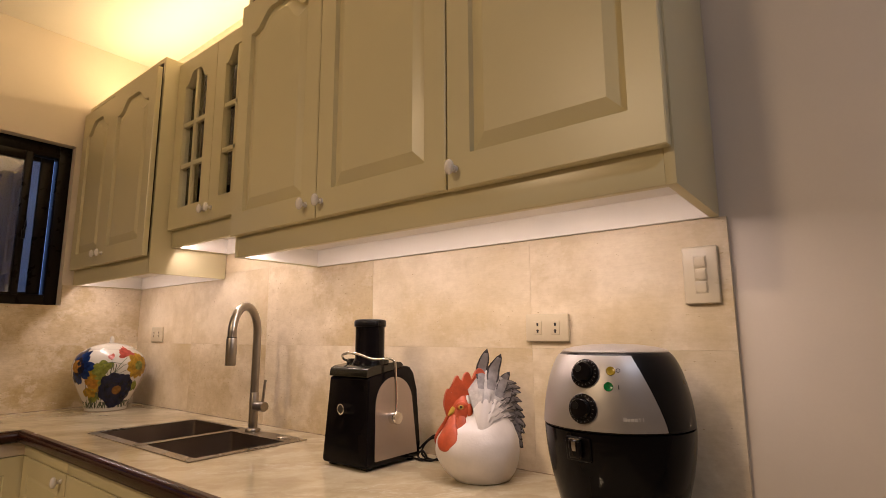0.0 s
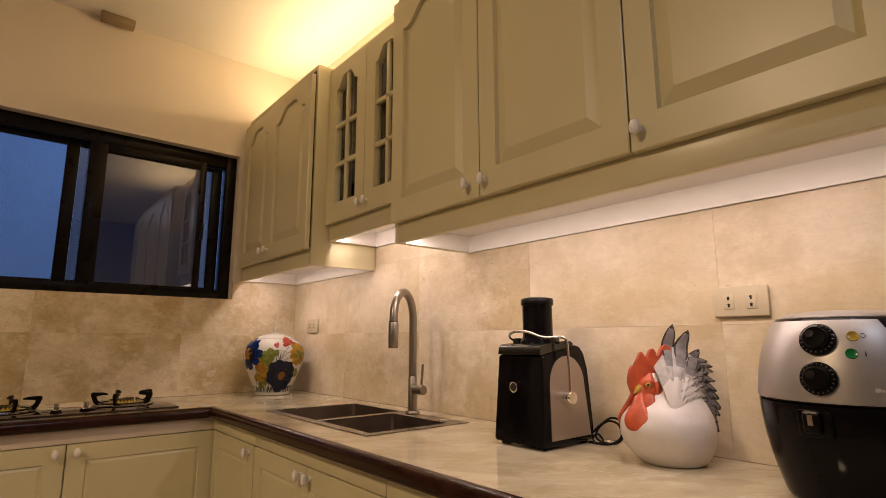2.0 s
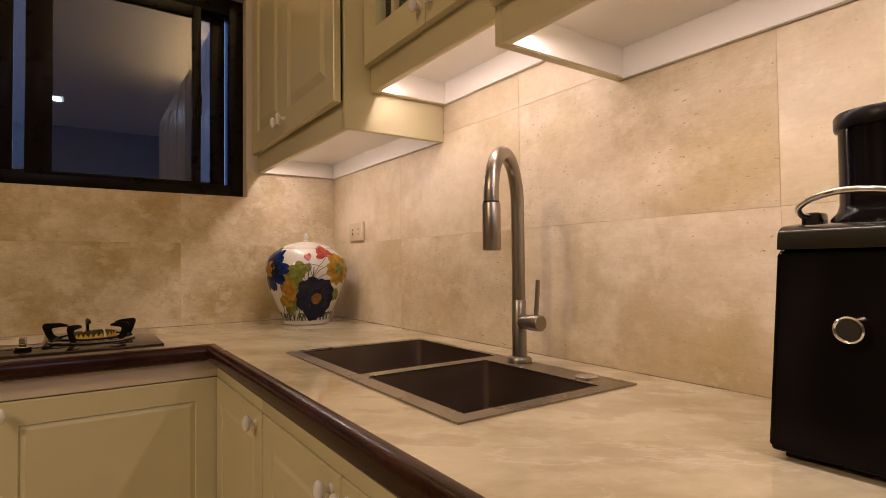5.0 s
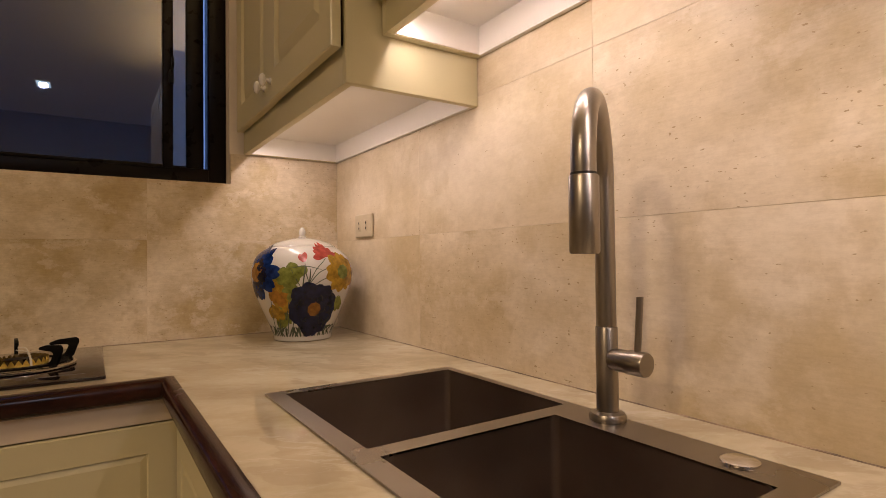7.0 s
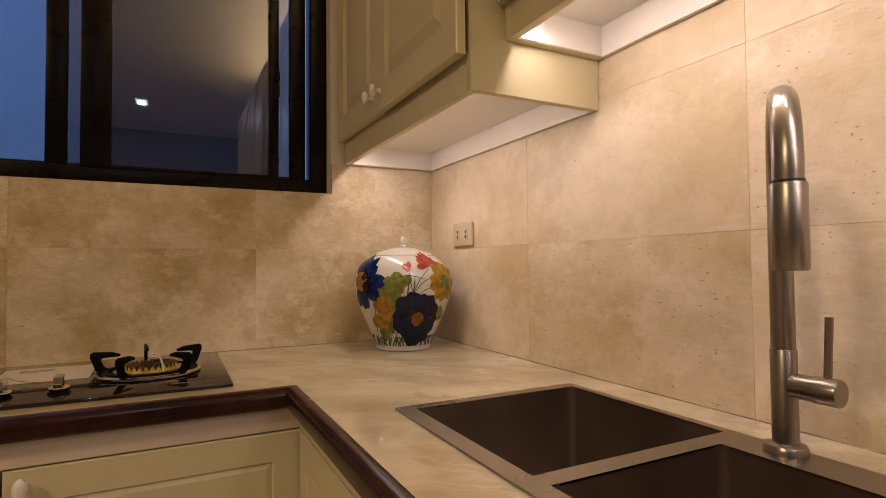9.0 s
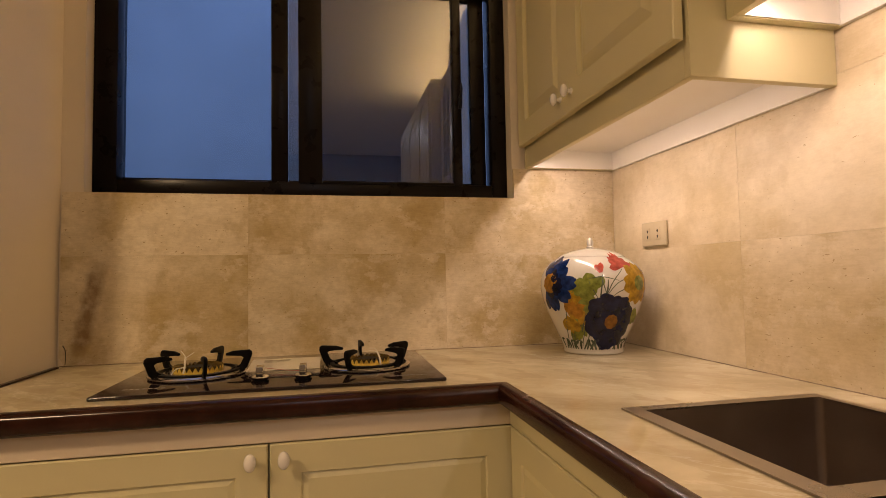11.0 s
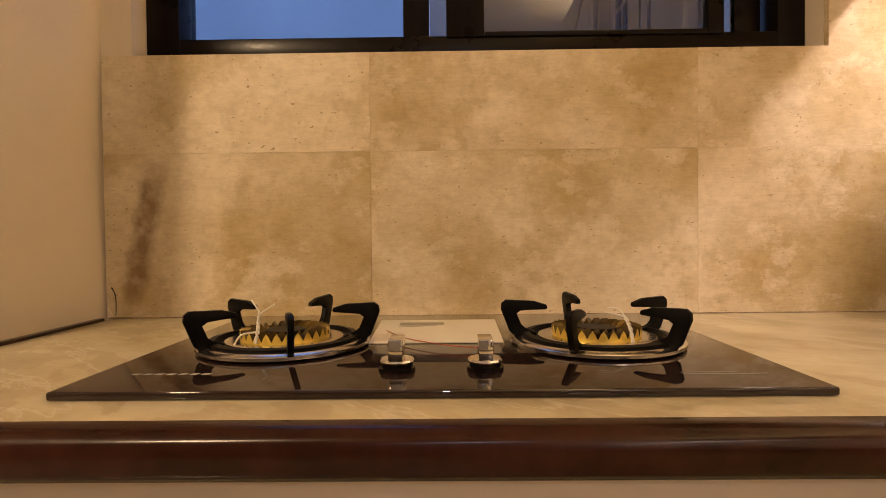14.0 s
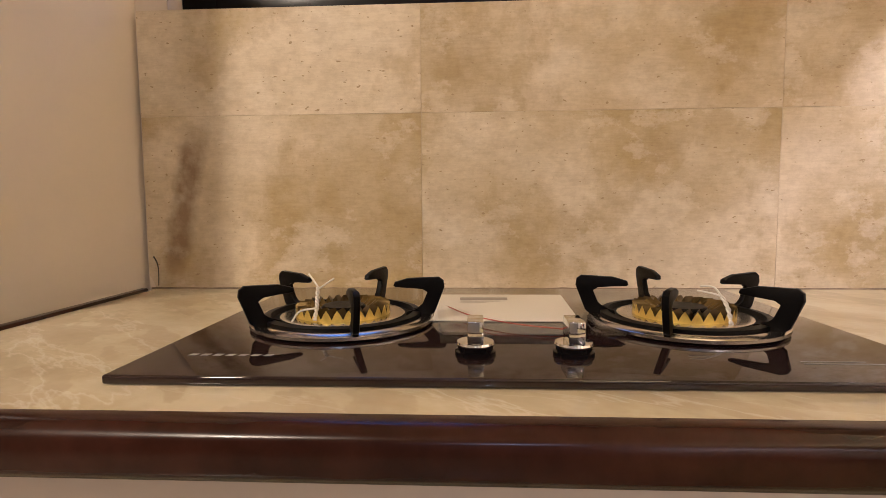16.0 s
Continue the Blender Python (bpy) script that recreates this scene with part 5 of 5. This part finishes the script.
        lobe([(0.038, s * 0.019 + 0.004, 0.176), (0.036, s * 0.022 + 0.004, 0.164), (0.037, s * 0.023 + 0.004, 0.151), (0.038, s * 0.022 + 0.004, 0.145)], [0.004, 0.0062, 0.0062, 0.002], 0.0045, (0, s, 0), REDM)
        # brow, eye and pupil
        ellipsoid(bm, (0.056, 0.004 + s * 0.0190, 0.1700), (0.0135, 0.0062, 0.0120), Matrix(), 18, 12, REDM)
        ellipsoid(bm, (0.0580, 0.004 + s * 0.0240, 0.1690), (0.0072, 0.0026, 0.0056), Matrix(), 16, 10, YEL)
        ellipsoid(bm, (0.0585, 0.004 + s * 0.0260, 0.1692), (0.0030, 0.0014, 0.0030), Matrix(), 10, 8, DRK)
    lathe(bm, [(0.0082, -0.004), (0.0074, 0.004), (0.0046, 0.012), (0.0010, 0.019)], pose(0.0745, 0.013, 0.161, 0, 126, 22), 14, YEL)
    for v in bm.verts:
        d = noise.noise(v.co * 48) * 0.0010
        v.co += Vector((d, -d, d * 0.5))
    bm.transform(pose(2.288, -0.126, 0.9005, 0, 0, -132))
    mats = [surface("rooster_white", (0.66, 0.61, 0.57), 0.34, vary=0.06, scale=22, fine=90, bump=0.4), surface("rooster_red", (0.50, 0.085, 0.030), 0.40, vary=0.28, scale=30, fine=90, bump=0.3),
            surface("rooster_grey", (0.20, 0.185, 0.185), 0.42, vary=0.3, scale=60, fine=160, bump=0.5), surface("rooster_black", (0.030, 0.026, 0.028), 0.42, vary=0.5, scale=50, fine=120, bump=0.4), surface("rooster_yellow", (0.50, 0.33, 0.05), 0.3, vary=0.1, bump=0), surface("rooster_pale_grey", (0.42, 0.39, 0.37), 0.4, vary=0.25, scale=60, fine=160, bump=0.5)]
    return solid("rooster_figurine", bm, mats, "painted white ceramic rooster figurine with red comb and grey tail", "figurine")


rooster()

# ---- air fryer ----
FX, FY, FRONT = 2.638, -0.162, -105.0
fr_ = thing("air_fryer", "egg-shaped black air fryer with a silver control panel", "air fryer", (FX, FY, 0.9005))
mf = Matrix.Translation((FX, FY, 0))
EGG = [(0.104, 0.902), (0.112, 0.906), (0.122, 0.937), (0.1325, 0.979), (0.1395, 1.021), (0.1425, 1.058), (0.1415, 1.084), (0.1378, 1.115), (0.1310, 1.147), (0.1220, 1.175), (0.1115, 1.196), (0.1045, 1.2040)]
eg = fine(EGG, 4)


def egg_r(z):
    for (r0, z0), (r1, z1) in zip(eg, eg[1:]):
        if z0 <= z <= z1:
            return r0 + (r1 - r0) * (z - z0) / max(1e-9, z1 - z0)
    return eg[-1][0]


def on_egg(th, z, lift=0.0):
    r = egg_r(z) + lift
    return Vector((FX + r * math.cos(th), FY + r * math.sin(th), z))


bm = bmesh.new()
lathe(bm, [q for q in eg if q[1] < 1.064] + [(egg_r(1.064), 1.064), (egg_r(1.064) - 0.003, 1.0655)], mf, 64)
part("basket", bm, M_BLACK, fr_, "glossy black basket drawer")
bm = bmesh.new()
lathe(bm, [(egg_r(1.0675) - 0.003, 1.066), (egg_r(1.0675), 1.0675)] + [q for q in eg if q[1] > 1.0675] + [(0.100, 1.206)], mf, 64)
part("housing", bm, M_BLACKM, fr_, "black upper housing")
bm = bmesh.new()
lathe(bm, [(0.1025, 1.2045), (0.1028, 1.2065), (0.0985, 1.2095), (0.080, 1.2145), (0.050, 1.2185), (0.0, 1.2205)], mf, 56, caps=False)
part("top_cover", bm, M_SILVER, fr_, "flat silver top")
bm = bmesh.new()
rows = []
for i in range(13):
    z = 1.0695 + (1.2005 - 1.0695) * i / 12
    half = math.radians(71 - 20 * (i / 12) ** 1.2)
    rows.append([bm.verts.new(on_egg(math.radians(FRONT) + half * (2 * j / 40 - 1), z, 0.0016)) for j in range(41)])
for a, b in zip(rows, rows[1:]):
    bridge(bm, a, b, False)
edge = [e for e in bm.edges if e.is_boundary]
ext = bmesh.ops.extrude_edge_only(bm, edges=edge)
for v in [g for g in ext["geom"] if isinstance(g, bmesh.types.BMVert)]:
    c = Vector((FX, FY, v.co.z))
    v.co = c + (v.co - c) * 0.982
part("control_panel", bm, M_SILVER, fr_, "curved silver control panel")


def egg_frame(th, z, lift=0.0):
    """On the fryer's skin: x along the girth, y up the skin, z outwards."""
    th = math.radians(th)
    o = on_egg(th, z, lift)
    up = (on_egg(th, z + 0.006) - on_egg(th, z - 0.006)).normalized()
    side = Vector((-math.sin(th), math.cos(th), 0))
    m = Matrix((side, up, side.cross(up))).transposed().to_4x4()
    m.translation = o
    return m


M_MARK = surface("faint_grey_print", (0.09, 0.085, 0.08), 0.5, bump=0)
for z, ind in ((1.168, 70), (1.107, 100)):
    m = egg_frame(-94, z, 0.0015)
    bm = bmesh.new()
    m = m @ Matrix.Scale(1.08, 4)
    lathe(bm, [(0.0245, 0), (0.0245, 0.004), (0.0225, 0.006), (0.0175, 0.007), (0.0165, 0.015), (0.0150, 0.0165), (0.0, 0.017)], m, 36, caps=False)
    k = part("dial", bm, M_BLACK, fr_, "black rotary dial")
    bm = bmesh.new()
    for s in range(20):
        box(bm, 0.0198, 0.0225, -0.0005, 0.0005, 0.0062, 0.0068)
        bmesh.ops.rotate(bm, verts=bm.verts[-8:], cent=(0, 0, 0), matrix=Matrix.Rotation(2 * math.pi * s / 20, 3, "Z"))
    bm.transform(m)
    part("dial_marks", bm, M_MARK, k, "grey scale marks")
    bm = bmesh.new()
    lathe(bm, [(0.006, 0), (0.006, 0.0012), (0, 0.0015)], m @ Matrix.Translation((-0.006, 0.004, 0.0168)), 16, caps=False)
    part("dial_dimple", bm, M_BLACKM, k)
for z, th, col in ((1.174, -73, (0.26, 0.18, 0.01)), (1.147, -75, (0.004, 0.13, 0.03))):
    m = egg_frame(th, z, 0.0016)
    bm = bmesh.new()
    lathe(bm, [(0.0084, 0), (0.0080, 0.0012), (0.0068, 0.0012), (0.0058, 0.0006), (0, 0.0012)], m, 24, caps=False)
    part("indicator", bm, surface("indicator_lens", col, 0.2, vary=0.15, bump=0), fr_, "round coloured indicator light")
for th, z in ((-67, 1.175), (-67.5, 1.147)):
    m = egg_frame(th, z, 0.0017)
    bm = bmesh.new()
    if z > 1.15:
        lathe(bm, [(0.0038, 0), (0.0038, 0.0003), (0.0030, 0.0003), (0.0030, 0)], m, 20, caps=False)
    else:
        prism(bm, [(-0.0008, -0.004), (0.0012, -0.004), (0.0008, 0.004), (0, 0.004)], m, 0.0003)
    part("symbol", bm, M_BLACKM, fr_, "small printed symbol")
bm = bmesh.new()
for k, w in enumerate((0.0062, 0.0045, 0.0058, 0.0045, 0.0018, 0.0018)):
    th = -64.5 + k * 2.5
    mk = bmesh.new()
    prism(mk, [(-w / 2, -0.003), (w / 2, -0.003), (w / 2, 0.003 + (0.001 if k in (0, 4, 5) else -0.0008)), (-w / 2, 0.003 + (0.001 if k in (0, 4, 5) else -0.0008))], egg_frame(th, 1.092, 0.0017), 0.0003)
    me_ = bpy.data.meshes.new("tmp")
    mk.to_mesh(me_)
    mk.free()
    bm.from_mesh(me_)
    bpy.data.meshes.remove(me_)
part("maker_mark", bm, surface("pale_print", (0.50, 0.47, 0.44), 0.4, bump=0), fr_, "row of small pale printed bars")
m = egg_frame(FRONT + 6, 1.044, 0.0)
bm = bmesh.new()
box(bm, -0.026, 0.026, -0.030, 0.014, -0.006, 0.004, 0.0045, 3)
box(bm, -0.013, 0.013, -0.022, 0.011, 0.004, 0.016, 0.005, 3)
bm.transform(m)
h = part("basket_handle", bm, M_BLACK, fr_, "black basket handle")
bm = bmesh.new()
box(bm, -0.011, 0.011, 0.0104, 0.0130, 0.004, 0.0135, 0.001)
box(bm, -0.0038, 0.0042, -0.008, 0.008, 0.0155, 0.0168, 0.0006)
bm.transform(m)
part("release_button", bm, M_STEEL, h, "small metal release catch")


# ---- wall tiles ----
JOINT, DEEP = 0.0007, 0.012
TILE_MESH = {}


def tile(parent, axis, a0, a1, z0, z1, material):
    """One stone tile on the west (axis y) or north (axis x) wall, its face on the wall's tile plane."""
    key = (axis, round(a1 - a0, 4), round(z1 - z0, 4), material.name)
    if key not in TILE_MESH:
        w, h = (a1 - a0) / 2 - JOINT / 2, (z1 - z0) / 2 - JOINT / 2
        bm = bmesh.new()
        if axis == "x":
            box(bm, -w, w, 0, DEEP, -h, h, 0.0004, 1)
        else:
            box(bm, -DEEP, 0, -w, w, -h, h, 0.0004, 1)
        TILE_MESH[key] = finish(bm, "tile", material)
    ob = new("tile", TILE_MESH[key])
    mid = (a0 + a1) / 2
    ob.matrix_world = Matrix.Translation((mid, 0, (z0 + z1) / 2) if axis == "x" else (0, mid, (z0 + z1) / 2))
    ob.parent = parent
    return ob


part("tile_bed", boxes((W - 0.0005, -DEEP + 0.0112, -1.702, 0.0, 0.868, 1.386), (W - 0.0005, -DEEP + 0.0112, -0.362, 0.0, 1.3865, 1.487)), M_GROUT, wall_w)
part("tile_bed", boxes((0.0, 2.834, DEEP - 0.0112, 0.0145, 0.868, 1.4855), (0.56, 1.47, DEEP - 0.0112, 0.0145, 1.4857, 1.62)), M_GROUT, wall_n)
for a, b in ((-1.704, -1.205), (-1.205, -0.601), (-0.601, -0.0)):
    tile(wall_w, "y", a, b, 0.900, 1.206, M_STAIN if a < -1.5 else M_TILE)
for a, b in ((-1.704, -1.205), (-1.205, -0.601)):
    tile(wall_w, "y", a, b, 1.206, 1.389, M_TILE)
# tile notched round the window's lower corner
h = JOINT / 2
bm = bmesh.new()
prism(bm, [(-0.601 + h, 1.206 + h), (-h, 1.206 + h), (-h, 1.4870), (-0.364 + h, 1.4870), (-0.364 + h, 1.389 - h), (-0.601 + h, 1.389 - h)],
      Matrix(((0, 0, 1, -DEEP), (1, 0, 0, 0), (0, 1, 0, 0), (0, 0, 0, 1))), DEEP)
part("tile", bm, M_TILE, wall_w)
cols = (0.0, 0.576, 1.176, 1.772, 2.362, 2.836)
for a, b in zip(cols, cols[1:]):
    tile(wall_n, "x", a, b, 0.900, 1.204, M_TILE_MID if 0.5 < a < 1.5 else M_TILE_SOFT)
    tile(wall_n, "x", a, b, 1.204, 1.510 if 0.5 < a < 1.5 else 1.4868, M_TILE_MID if 1.0 < a < 1.5 else M_TILE_SOFT)
tile(wall_n, "x", 0.848, 1.176, 1.510, 1.62, M_TILE_SOFT)
tile(wall_n, "x", 1.176, 1.470, 1.510, 1.62, M_TILE_SOFT)
# hairline crack and chipped corner low on the smeared tile
bm = bmesh.new()
tube(bm, smooth_path([(0.0004, -1.694, 0.958), (0.0004, -1.688, 0.946), (0.0004, -1.686, 0.930), (0.0004, -1.687, 0.905)], 4), [0.0012 - 0.00004 * k for k in range(13)], 6)
part("crack", bm, M_HOLE, wall_w, "dark hairline crack")
bm = bmesh.new()
prism(bm, [(-1.703, 0.902), (-1.692, 0.902), (-1.694, 0.910), (-1.699, 0.918), (-1.703, 0.924)], Matrix(((0, 0, 1, 0.0002), (1, 0, 0, 0), (0, 1, 0, 0), (0, 0, 0, 1))), 0.0008)
part("patch", bm, M_RAIL, wall_w, "pale filler in the broken tile corner")
